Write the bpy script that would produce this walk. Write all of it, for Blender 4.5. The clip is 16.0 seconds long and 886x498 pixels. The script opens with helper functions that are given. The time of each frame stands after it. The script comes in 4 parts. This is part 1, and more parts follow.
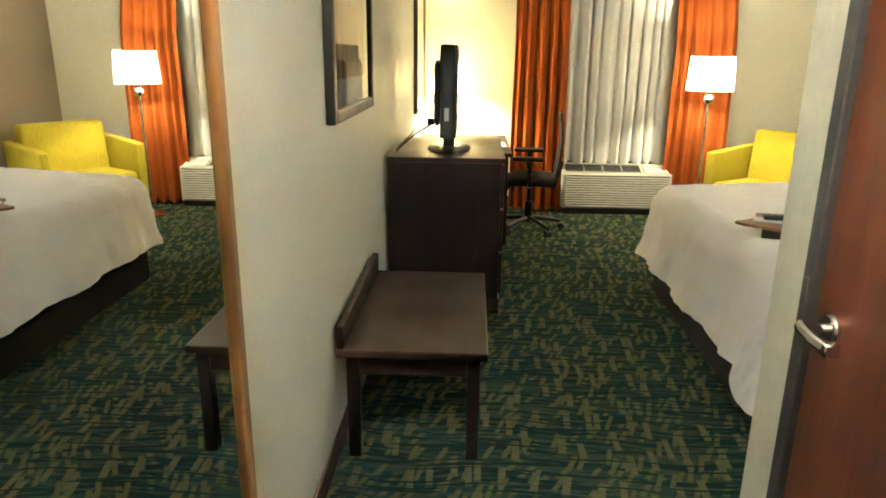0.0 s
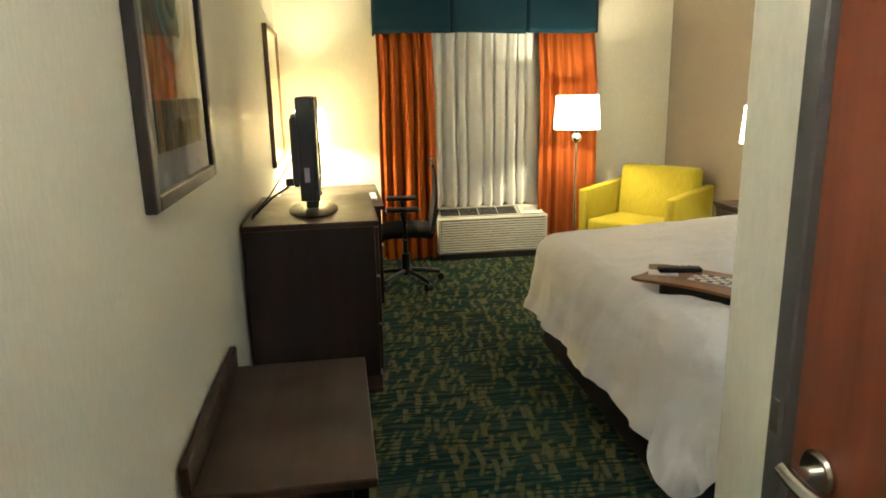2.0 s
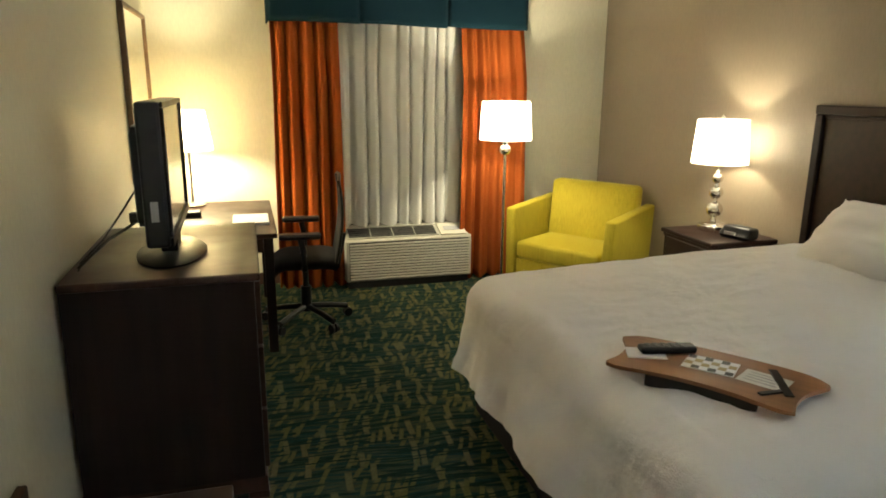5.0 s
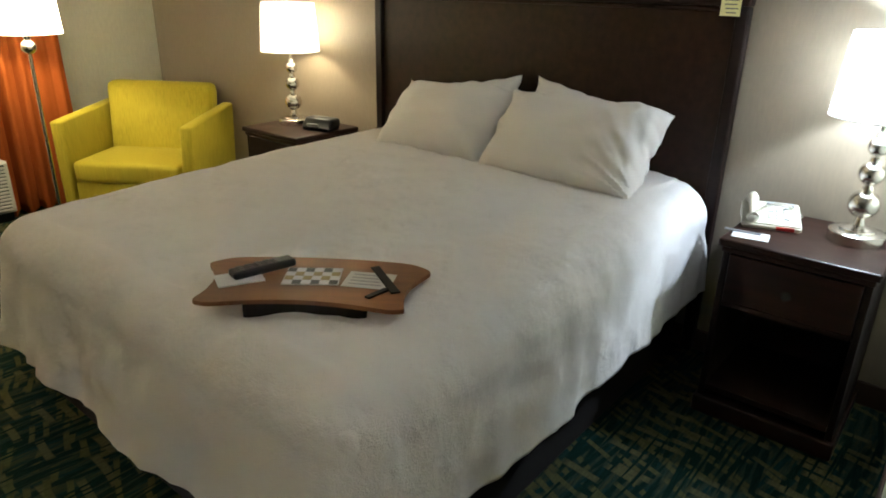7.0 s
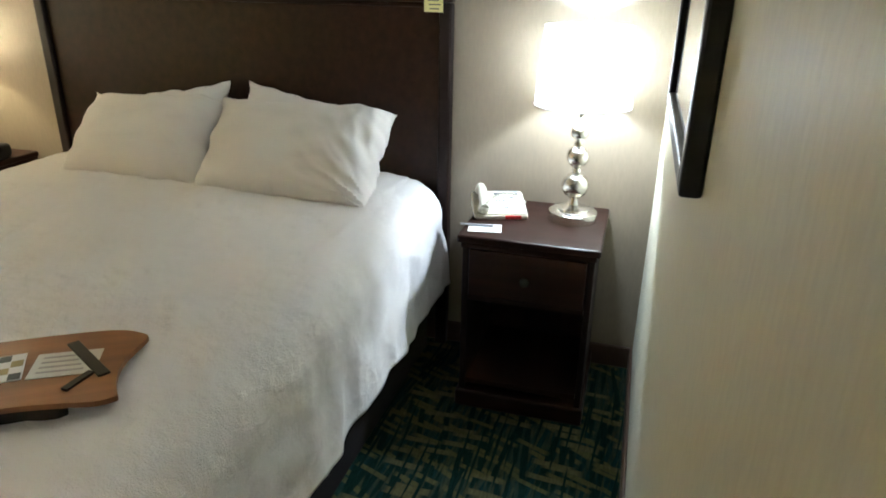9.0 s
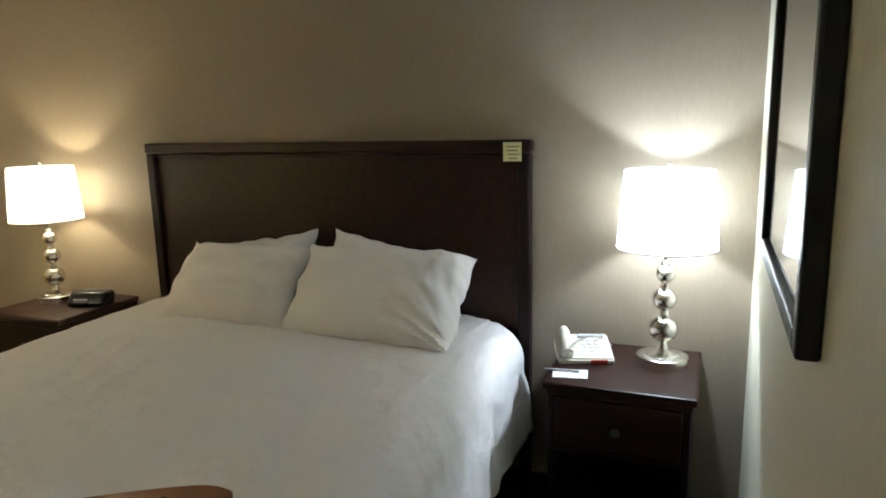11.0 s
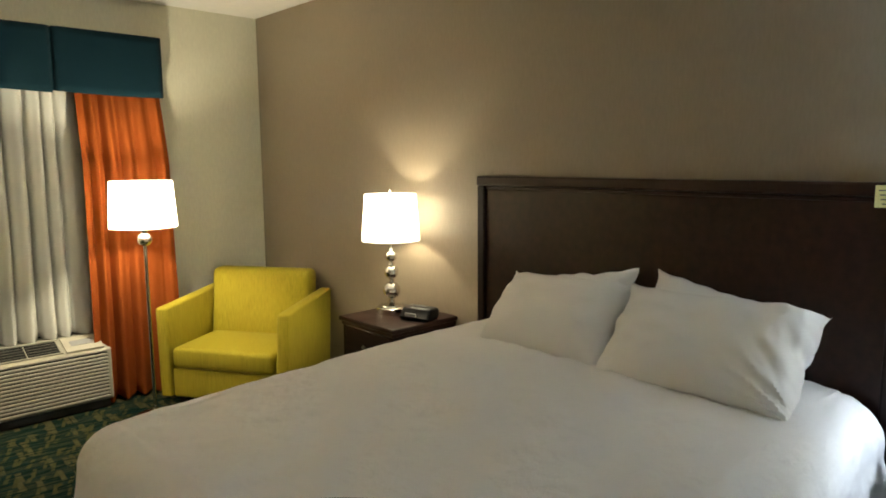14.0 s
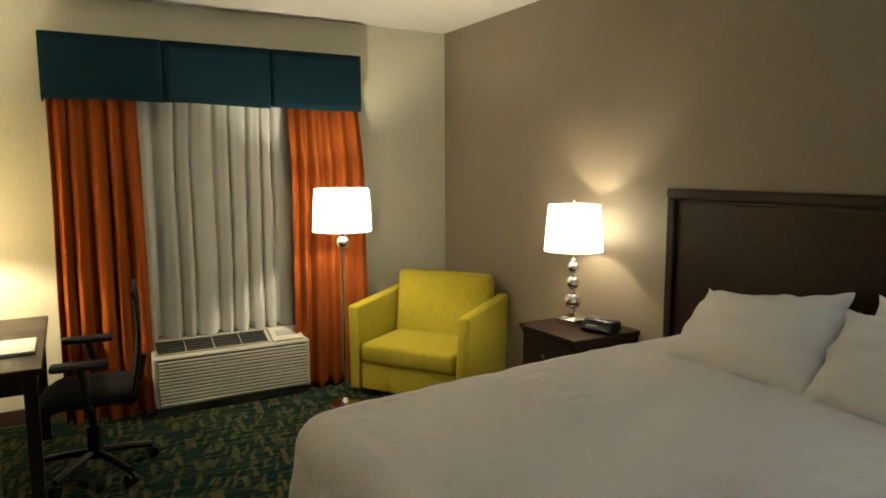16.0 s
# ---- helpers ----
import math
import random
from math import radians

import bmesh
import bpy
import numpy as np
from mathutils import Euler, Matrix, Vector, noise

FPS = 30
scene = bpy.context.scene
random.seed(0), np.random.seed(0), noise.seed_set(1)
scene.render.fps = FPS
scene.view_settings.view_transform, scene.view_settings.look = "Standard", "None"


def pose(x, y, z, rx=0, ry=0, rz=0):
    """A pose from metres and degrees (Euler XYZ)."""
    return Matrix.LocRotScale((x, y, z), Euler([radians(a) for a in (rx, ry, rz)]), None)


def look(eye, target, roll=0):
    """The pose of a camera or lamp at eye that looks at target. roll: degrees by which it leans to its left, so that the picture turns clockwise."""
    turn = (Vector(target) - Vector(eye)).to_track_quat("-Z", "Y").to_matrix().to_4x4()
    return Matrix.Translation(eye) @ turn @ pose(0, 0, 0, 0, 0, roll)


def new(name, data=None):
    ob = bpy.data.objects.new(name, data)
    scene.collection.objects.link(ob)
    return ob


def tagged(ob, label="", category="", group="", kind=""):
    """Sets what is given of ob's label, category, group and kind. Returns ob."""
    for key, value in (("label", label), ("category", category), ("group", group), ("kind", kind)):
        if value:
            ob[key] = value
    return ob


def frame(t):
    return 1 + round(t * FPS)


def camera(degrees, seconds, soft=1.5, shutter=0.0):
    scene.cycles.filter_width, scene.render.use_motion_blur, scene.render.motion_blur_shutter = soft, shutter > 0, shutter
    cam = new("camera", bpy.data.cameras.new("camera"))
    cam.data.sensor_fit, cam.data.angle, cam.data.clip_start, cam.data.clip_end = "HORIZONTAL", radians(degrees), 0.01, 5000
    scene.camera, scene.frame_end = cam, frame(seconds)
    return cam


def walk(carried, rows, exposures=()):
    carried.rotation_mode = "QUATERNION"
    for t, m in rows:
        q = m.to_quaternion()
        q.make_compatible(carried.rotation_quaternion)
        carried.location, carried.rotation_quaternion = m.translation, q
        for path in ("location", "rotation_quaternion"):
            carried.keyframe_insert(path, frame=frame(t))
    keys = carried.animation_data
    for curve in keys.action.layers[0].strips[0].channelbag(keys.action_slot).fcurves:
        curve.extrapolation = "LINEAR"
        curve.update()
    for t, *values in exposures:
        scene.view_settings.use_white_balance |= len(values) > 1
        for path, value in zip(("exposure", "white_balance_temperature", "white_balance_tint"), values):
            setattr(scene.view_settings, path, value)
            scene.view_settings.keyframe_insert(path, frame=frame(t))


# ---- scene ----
cam = camera(67.0, 16.0, soft=1.8)
PATH = [
    (0, (0.09, 0.166, 1.484), (0.01, 2.084, 0.925), 0.6),
    (0.5, (0.115, 0.27, 1.492), (0.132, 2.196, 0.954), -1.1),
    (1, (0.143, 0.389, 1.516), (0.174, 2.321, 1.002), -1.3),
    (1.5, (0.129, 0.497, 1.531), (0.244, 2.434, 1.046), -0.6),
    (2, (0.107, 0.608, 1.551), (0.396, 2.533, 1.089), -1.2),
    (2.5, (0.121, 0.745, 1.533), (0.449, 2.666, 1.087), -1.9),
    (3, (0.175, 0.92, 1.551), (0.421, 2.856, 1.117), -1.0),
    (3.2, (0.19, 0.967, 1.549), (0.438, 2.905, 1.119), -1.1),
    (5.3, (0.292, 1.535, 1.597), (0.963, 3.352, 1.1), 1.1),
    (5.5, (0.318, 1.581, 1.589), (1.097, 3.349, 1.073), 1.5),
    (6, (0.349, 1.659, 1.559), (1.524, 3.168, 0.971), 2.2),
    (6.5, (0.391, 1.704, 1.528), (1.745, 3.016, 0.861), 2.1),
    (7, (0.511, 1.736, 1.514), (1.959, 2.906, 0.78), 1.2),
    (7.5, (0.619, 1.742, 1.496), (2.161, 2.757, 0.725), 1.1),
    (8, (0.673, 1.763, 1.473), (2.297, 2.599, 0.659), 1.1),
    (8.5, (0.698, 1.796, 1.507), (2.385, 2.458, 0.662), 1.1),
    (9, (0.701, 1.819, 1.545), (2.486, 2.322, 0.795), 1.0),
    (9.2, (0.723, 1.807, 1.593), (2.533, 2.278, 0.886), 1.5),
    (11.3, (0.711, 1.871, 1.584), (2.516, 2.668, 1.259), -1.2),
    (12, (0.683, 1.9, 1.599), (2.406, 2.869, 1.296), -1.0),
    (12.5, (0.667, 1.916, 1.591), (2.301, 3.035, 1.311), -1.1),
    (13.5, (0.679, 1.974, 1.584), (2.127, 3.329, 1.322), -0.9),
    (14, (0.676, 1.988, 1.588), (2.034, 3.434, 1.329), -0.4),
    (14.5, (0.65, 2.004, 1.603), (1.915, 3.531, 1.34), -0.2),
    (15, (0.615, 2.011, 1.602), (1.775, 3.62, 1.343), 0.1),
    (15.5, (0.584, 2.008, 1.63), (1.636, 3.69, 1.372), 0.4),
    (16, (0.547, 2.012, 1.629), (1.518, 3.743, 1.383), -0.2),
]
walk(cam, [(t, look(eye, target, roll)) for t, eye, target, roll in PATH], exposures=[(0.0, 0.95), (2.0, 0.55), (3.0, 0.35), (5.5, 0.05), (7.5, -0.12), (9.0, 0.15), (11.4, -0.45), (12.5, -0.15), (14.0, -0.25), (16.0, -0.48)])

# ---- world and lights ----
world = bpy.data.worlds.new("night")
scene.world = world
world.use_nodes = True
world.node_tree.nodes["Background"].inputs[0].default_value = (0.02, 0.03, 0.05, 1)
world.node_tree.nodes["Background"].inputs[1].default_value = 0.05

WARM, SOFT_WARM, COOL, NEUTRAL = (1.0, 0.87, 0.56), (1.0, 0.90, 0.63), (0.70, 0.85, 1.0), (0.96, 0.99, 1.0)


def bulb(name, x, y, z, watts, colour, radius=0.035):
    data = bpy.data.lights.new(name, "POINT")
    data.energy, data.color, data.shadow_soft_size = watts, colour, radius
    ob = new(name, data)
    ob.location = (x, y, z)
    return ob


bulb("bulb_bed_near", 3.13, 2.00, 1.26, 70.0, COOL)
bulb("bulb_bed_far", 3.10, 5.01, 1.26, 38.0, SOFT_WARM)
bulb("bulb_floor_lamp", 2.13, 6.20, 1.36, 56.0, SOFT_WARM)
bulb("bulb_desk", -0.13, 6.47, 1.205, 100.0, WARM)
bulb("bulb_hall", 0.2, 0.85, 2.52, 200.0, NEUTRAL, 0.12)

# ---- materials ----


class Mat:
    """A node material with a principled shader and short ways to add to it."""

    def __init__(self, name, colour=(0.5, 0.5, 0.5), rough=0.6, metal=0.0):
        self.m = bpy.data.materials.new(name)
        self.m.use_nodes = True
        self.n, self.l = self.m.node_tree.nodes, self.m.node_tree.links
        self.b = self.n["Principled BSDF"]
        self.b.inputs["Base Color"].default_value = (*colour, 1)
        self.b.inputs["Roughness"].default_value = rough
        self.b.inputs["Metallic"].default_value = metal
        self.tc = self.n.new("ShaderNodeTexCoord")

    def coords(self, scale=(1, 1, 1), rot=(0, 0, 0), kind="Object"):
        mp = self.n.new("ShaderNodeMapping")
        mp.inputs["Scale"].default_value = scale
        mp.inputs["Rotation"].default_value = rot
        self.l.new(self.tc.outputs[kind], mp.inputs[0])
        return mp.outputs[0]

    def noise(self, scale, detail=3, vec=None, distort=0.0, rough=0.55):
        t = self.n.new("ShaderNodeTexNoise")
        t.inputs["Scale"].default_value, t.inputs["Detail"].default_value = scale, detail
        t.inputs["Distortion"].default_value, t.inputs["Roughness"].default_value = distort, rough
        self.l.new(vec if vec else self.coords(), t.inputs["Vector"])
        return t.outputs["Fac"]

    def ramp(self, fac, stops):
        r = self.n.new("ShaderNodeValToRGB")
        while len(r.color_ramp.elements) < len(stops):
            r.color_ramp.elements.new(0.5)
        for e, (p, c) in zip(r.color_ramp.elements, stops):
            e.position, e.color = p, (*c, 1) if len(c) == 3 else c
        self.l.new(fac, r.inputs[0])
        return r.outputs[0]

    def mix(self, fac, a, b, mode="MIX"):
        x = self.n.new("ShaderNodeMix")
        x.data_type, x.blend_type = "RGBA", mode
        for sock, v in ((x.inputs["Factor"], fac), (x.inputs["A"], a), (x.inputs["B"], b)):
            if isinstance(v, (int, float)):
                sock.default_value = v
            elif isinstance(v, tuple):
                sock.default_value = (*v, 1)
            else:
                self.l.new(v, sock)
        return x.outputs["Result"]

    def colour(self, out):
        self.l.new(out, self.b.inputs["Base Color"])
        return self

    def roughness(self, fac, lo, hi):
        self.l.new(self.ramp(fac, [(0.3, (lo, lo, lo)), (0.7, (hi, hi, hi))]), self.b.inputs["Roughness"])
        return self

    def bump(self, fac, strength, distance=0.01):
        b = self.n.new("ShaderNodeBump")
        b.inputs["Strength"].default_value, b.inputs["Distance"].default_value = strength, distance
        self.l.new(fac, b.inputs["Height"])
        self.l.new(b.outputs[0], self.b.inputs["Normal"])
        return self


def shade_of(c, k):
    return tuple(min(1.0, v * k) for v in c)


def wall_paper(name, c):
    m = Mat(name, c, 0.55)
    weave = m.noise(1.0, 4, m.coords((90, 90, 22)))
    blot = m.noise(1.3, 3)
    base = m.mix(blot, shade_of(c, 0.93), shade_of(c, 1.05))
    m.colour(m.mix(0.35, base, m.ramp(weave, [(0.35, shade_of(c, 0.86)), (0.65, shade_of(c, 1.08))])))
    m.bump(m.noise(1.0, 5, m.coords((60, 60, 26))), 0.22, 0.004)
    m.roughness(blot, 0.42, 0.6)
    return m.m


def wood(name, c, rough=0.32, axis=1, scale=1.0, coat=0.04, spec=0.14):
    m = Mat(name, c, rough)
    st = [26 * scale, 26 * scale, 26 * scale]
    st[axis] = 1.6 * scale
    grain = m.noise(1.0, 6, m.coords(tuple(st)))
    wear = m.noise(3.0, 3)
    m.colour(m.mix(wear, m.ramp(grain, [(0.3, shade_of(c, 0.6)), (0.7, shade_of(c, 1.35))]), m.ramp(grain, [(0.3, shade_of(c, 0.75)), (0.7, shade_of(c, 1.15))])))
    m.bump(grain, 0.06, 0.003)
    m.roughness(wear, rough * 0.8, rough * 1.3)
    m.b.inputs["Specular IOR Level"].default_value = spec
    m.b.inputs["Coat Weight"].default_value = coat
    m.b.inputs["Coat Roughness"].default_value = 0.3
    return m.m


def fabric(name, c, weave=420, rough=0.9, vary=0.12, bump=0.25, rib=0.0):
    m = Mat(name, c, rough)
    fine = m.noise(1.0, 3, m.coords((weave, weave, weave * (1 - rib))))
    big = m.noise(5, 3)
    m.colour(m.mix(big, m.ramp(fine, [(0.3, shade_of(c, 1 - vary * 1.6)), (0.7, shade_of(c, 1 + vary))]), c))
    m.bump(fine, bump, 0.002)
    m.b.inputs["Specular IOR Level"].default_value = 0.08
    m.b.inputs["Sheen Weight"].default_value = 0.02
    return m.m


def plain(name, c, rough=0.5, metal=0.0, vary=0.08):
    m = Mat(name, c, rough, metal)
    n = m.noise(14, 4)
    m.colour(m.ramp(n, [(0.3, shade_of(c, 1 - vary)), (0.7, shade_of(c, 1 + vary))]))
    m.roughness(n, rough * 0.85, min(1, rough * 1.2))
    m.b.inputs["Specular IOR Level"].default_value = 0.25
    return m.m


def carpet_material():
    m = Mat("carpet", (0.05, 0.08, 0.05), 0.95)
    warp = m.n.new("ShaderNodeTexNoise")
    warp.inputs["Scale"].default_value, warp.inputs["Detail"].default_value = 2.6, 0
    m.l.new(m.coords(), warp.inputs["Vector"])
    bend = m.n.new("ShaderNodeVectorMath")
    bend.operation = "MULTIPLY_ADD"
    bend.inputs[1].default_value = (0.07, 0.07, 0.0)
    m.l.new(warp.outputs["Color"], bend.inputs[0])
    m.l.new(m.tc.outputs["Object"], bend.inputs[2])

    def strokes(scale, turn, shift, edge, metric="EUCLIDEAN"):
        """Scattered lens-shaped or square-ended strokes, each in its own cell."""
        spin = m.n.new("ShaderNodeMapping")
        spin.inputs["Rotation"].default_value = (0, 0, turn)
        spin.inputs["Location"].default_value = (shift, shift * 0.7, 0)
        m.l.new(bend.outputs[0], spin.inputs[0])
        mp = m.n.new("ShaderNodeMapping")
        mp.inputs["Scale"].default_value = (*scale, 0)
        m.l.new(spin.outputs[0], mp.inputs[0])
        v = m.n.new("ShaderNodeTexVoronoi")
        v.voronoi_dimensions, v.distance = "2D", metric
        v.inputs["Scale"].default_value = 1.0
        m.l.new(mp.outputs[0], v.inputs["Vector"])
        return m.ramp(v.outputs["Distance"], [(edge - 0.035, (1, 1, 1)), (edge + 0.035, (0, 0, 0))])

    streak = m.noise(1.0, 3, m.coords((9, 75, 1)))
    stitch = m.noise(1.0, 1, m.coords((24, 150, 1)))
    tuft = m.noise(330, 2)
    c = m.ramp(streak, [(0.36, (0.010, 0.026, 0.023)), (0.5, (0.022, 0.032, 0.022)), (0.62, (0.036, 0.039, 0.020))])
    olive, tan, pine, teal = (0.062, 0.060, 0.024), (0.074, 0.067, 0.031), (0.004, 0.016, 0.013), (0.005, 0.022, 0.022)
    c = m.mix(strokes((1.7, 30), 0.14, 3.1, 0.26), c, teal)
    c = m.mix(strokes((19, 3.6), 0.50, 7.3, 0.20, "CHEBYCHEV"), c, olive)
    c = m.mix(strokes((1.2, 23), -0.08, 5.9, 0.26), c, pine)
    c = m.mix(strokes((1.5, 27), 0.10, 9.4, 0.25), c, pine)
    c = m.mix(strokes((15, 3.2), 0.06, 1.7, 0.20, "CHEBYCHEV"), c, tan)
    c = m.mix(strokes((19, 3.4), 0.34, 4.2, 0.18, "CHEBYCHEV"), c, olive)
    c = m.mix(strokes((1.1, 36), 0.02, 12.7, 0.18), c, pine)
    c = m.mix(0.45, c, m.ramp(stitch, [(0.35, (0.6, 0.6, 0.6)), (0.65, (1.3, 1.3, 1.3))]), "MULTIPLY")
    c = m.mix(0.5, c, m.ramp(tuft, [(0.3, (0.4, 0.4, 0.4)), (0.7, (1.5, 1.5, 1.5))]), "MULTIPLY")
    m.colour(c)
    m.b.inputs["Specular IOR Level"].default_value = 0.03
    m.bump(tuft, 0.6, 0.006)
    return m.m


def cloth_white():
    m = Mat("white_bedding", (0.72, 0.70, 0.68), 0.85)
    fine = m.noise(260, 2)
    mid = m.noise(24, 5)
    m.colour(m.mix(m.noise(3, 3), (0.82, 0.79, 0.79), (0.87, 0.845, 0.845)))
    m.bump(m.mix(0.75, fine, mid), 0.6, 0.016)
    m.b.inputs["Sheen Weight"].default_value = 0.05
    return m.m


def pillow_cotton():
    m = Mat("smooth_pillow_cotton", (0.84, 0.82, 0.82), 0.7)
    m.colour(m.mix(m.noise(4, 3), (0.82, 0.80, 0.80), (0.87, 0.85, 0.85)))
    crease = m.noise(7, 3, None, 1.2)
    m.bump(m.mix(0.85, m.noise(420, 2), crease), 0.28, 0.014)
    return m.m


def lamp_shade_material(name, c):
    m = Mat(name, c, 0.8)
    tr = m.n.new("ShaderNodeBsdfTranslucent")
    df = m.n.new("ShaderNodeBsdfDiffuse")
    mx = m.n.new("ShaderNodeMixShader")
    mx.inputs[0].default_value = 0.56
    weave = m.ramp(m.noise(300, 2), [(0.3, shade_of(c, 0.93)), (0.7, c)])
    m.l.new(weave, tr.inputs[0])
    m.l.new(weave, df.inputs[0])
    m.l.new(df.outputs[0], mx.inputs[1])
    m.l.new(tr.outputs[0], mx.inputs[2])
    m.l.new(mx.outputs[0], m.n["Material Output"].inputs["Surface"])
    return m.m


def thin_cloth(name, c, through_share, weave=500):
    m = Mat(name, c, 0.8)
    tr = m.n.new("ShaderNodeBsdfTranslucent")
    df = m.n.new("ShaderNodeBsdfDiffuse")
    mx = m.n.new("ShaderNodeMixShader")
    mx.inputs[0].default_value = through_share
    w = m.ramp(m.noise(weave, 2), [(0.3, shade_of(c, 0.85)), (0.7, shade_of(c, 1.1))])
    m.l.new(w, tr.inputs[0])
    m.l.new(w, df.inputs[0])
    m.l.new(df.outputs[0], mx.inputs[1])
    m.l.new(tr.outputs[0], mx.inputs[2])
    m.l.new(mx.outputs[0], m.n["Material Output"].inputs["Surface"])
    return m.m


def glass_pane():
    m = Mat("picture_glass", (1, 1, 1), 0.02)
    m.b.inputs["Transmission Weight"].default_value = 1.0
    m.b.inputs["IOR"].default_value = 1.33
    return m.m


def artwork(name, cols):
    m = Mat(name, (0.3, 0.25, 0.2), 0.7)
    w = m.n.new("ShaderNodeTexWave")
    w.wave_type = "BANDS"
    w.inputs["Scale"].default_value, w.inputs["Distortion"].default_value, w.inputs["Detail"].default_value = 1.9, 2.5, 3
    m.l.new(m.coords((1, 1, 0.7)), w.inputs["Vector"])
    m.colour(m.mix(m.noise(4, 4), m.ramp(w.outputs["Fac"], [(i / (len(cols) - 1), c) for i, c in enumerate(cols)]), cols[0]))
    return m.m


def ring_print():
    """Painted rings of blue, cream and rust over streaked brown and olive ground."""
    m = Mat("abstract_ring_print", (0.2, 0.15, 0.1), 0.7)
    mp = m.n.new("ShaderNodeMapping")
    mp.inputs["Location"].default_value = (-0.02, 0.0, -0.60)
    m.l.new(m.tc.outputs["Object"], mp.inputs[0])
    d = m.n.new("ShaderNodeVectorMath")
    d.operation = "LENGTH"
    m.l.new(mp.outputs[0], d.inputs[0])
    wob = m.n.new("ShaderNodeMath")
    wob.operation, wob.inputs[1].default_value = "MULTIPLY_ADD", 0.05
    m.l.new(m.noise(9, 4), wob.inputs[0])
    m.l.new(d.outputs["Value"], wob.inputs[2])
    rings = m.ramp(wob.outputs[0], [(0.06, (0.30, 0.25, 0.13)), (0.085, (0.11, 0.10, 0.06)), (0.11, (0.65, 0.57, 0.36)), (0.14, (0.38, 0.28, 0.13)),
                                    (0.165, (0.10, 0.23, 0.25)), (0.19, (0.38, 0.49, 0.47)), (0.22, (0.11, 0.13, 0.11)), (0.25, (0.49, 0.15, 0.06)), (0.285, (0.19, 0.25, 0.28)), (0.31, (0.17, 0.11, 0.06))])
    streaks = m.ramp(m.noise(1.0, 4, m.coords((22, 1, 6))), [(0.34, (0.07, 0.06, 0.04)), (0.48, (0.23, 0.16, 0.08)), (0.58, (0.42, 0.30, 0.11)), (0.68, (0.57, 0.17, 0.07))])
    edge = m.ramp(wob.outputs[0], [(0.29, (0, 0, 0)), (0.33, (1, 1, 1))])
    m.colour(m.mix(0.3, m.mix(edge, rings, streaks), streaks))
    return m.m


M_CREAM = wall_paper("cream_wall_vinyl", (0.60, 0.575, 0.455))
M_TAUPE = wall_paper("taupe_wall_vinyl", (0.200, 0.160, 0.114))
M_CEIL = plain("ceiling_paint", (0.78, 0.76, 0.72), 0.9, vary=0.03)
M_CARPET = carpet_material()
M_DARK = wood("dark_espresso_wood", (0.021, 0.0080, 0.0051), 0.42, 1, spec=0.17)
M_DARKX = wood("dark_espresso_wood_cross", (0.020, 0.0080, 0.0052), 0.42, 0)
# upright grain; same wood with the chest side's shadow darkened into its colour
M_DARKZ_SHADED = wood("dark_espresso_wood_upright_shaded", (0.010, 0.0042, 0.003), 0.55, 2)
M_BASE = plain("baseboard_brown", (0.055, 0.030, 0.020), 0.5)
M_DOOR = wood("red_brown_door_veneer", (0.080, 0.021, 0.009), 0.4, 2)
M_FRAME = plain("grey_steel_door_frame", (0.032, 0.028, 0.023), 0.7)
M_OAK = wood("oak_trim", (0.17, 0.075, 0.022), 0.35, 2)
M_MIRROR = Mat("mirror_silver", (0.90, 0.91, 0.90), 0.005, 1.0).m
M_CHROME = plain("brushed_nickel", (0.72, 0.70, 0.66), 0.22, 1.0, 0.05)
M_BLACKP = plain("black_plastic", (0.007, 0.007, 0.0075), 0.35)
M_GREYP = plain("grey_plastic", (0.09, 0.09, 0.092), 0.4)
M_SCREEN = Mat("tv_screen", (0.012, 0.012, 0.014), 0.12).m
M_SILVERP = plain("silver_plastic", (0.35, 0.35, 0.36), 0.35)
M_MESH = fabric("black_mesh_fabric", (0.010, 0.010, 0.011), 300, 0.8)
M_SEATF = fabric("black_seat_fabric", (0.009, 0.008, 0.008), 260, 0.9)
M_LIME = fabric("chartreuse_upholstery", (0.36, 0.29, 0.026), 150, 0.7, 0.2, 0.3, 0.94)
M_ORANGE = thin_cloth("burnt_orange_drape", (0.26, 0.060, 0.013), 0.14)
M_SHEER = thin_cloth("sheer_white_curtain", (0.76, 0.75, 0.70), 0.22)
M_TEAL = fabric("teal_valance_fabric", (0.0035, 0.018, 0.028), 350, 0.85)
M_BED = cloth_white()
M_PILLOW = pillow_cotton()
M_BOXSP = fabric("black_bed_base_fabric", (0.015, 0.012, 0.012), 300, 0.9)
M_SHADE = lamp_shade_material("white_lampshade_linen", (0.93, 0.91, 0.87))
M_ACW = plain("ivory_metal_housing", (0.40, 0.385, 0.325), 0.45, 0.0, 0.04)
# near-black colour that stands for shade inside the vents
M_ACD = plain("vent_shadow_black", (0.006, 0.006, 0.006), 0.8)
M_ACG = plain("grey_vent_bar", (0.16, 0.155, 0.14), 0.6)
M_ACB = plain("dark_plinth", (0.03, 0.028, 0.025), 0.6)
M_TRAY = wood("walnut_lap_board", (0.20, 0.078, 0.030), 0.36, 0, spec=0.35)
M_PAPER = plain("white_paper", (0.78, 0.78, 0.80), 0.7, vary=0.03)
M_MAT = plain("picture_mount_card", (0.62, 0.62, 0.60), 0.8, vary=0.04)
M_NOTE = plain("yellow_sticky_paper", (0.72, 0.68, 0.33), 0.8, vary=0.04)
M_INK = plain("grey_print", (0.12, 0.12, 0.12), 0.8)
M_RED = plain("red_label", (0.50, 0.03, 0.03), 0.6)
M_CREAMP = plain("cream_plastic", (0.55, 0.52, 0.43), 0.4, vary=0.04)
M_TAN = plain("tan_print", (0.42, 0.35, 0.2), 0.7)
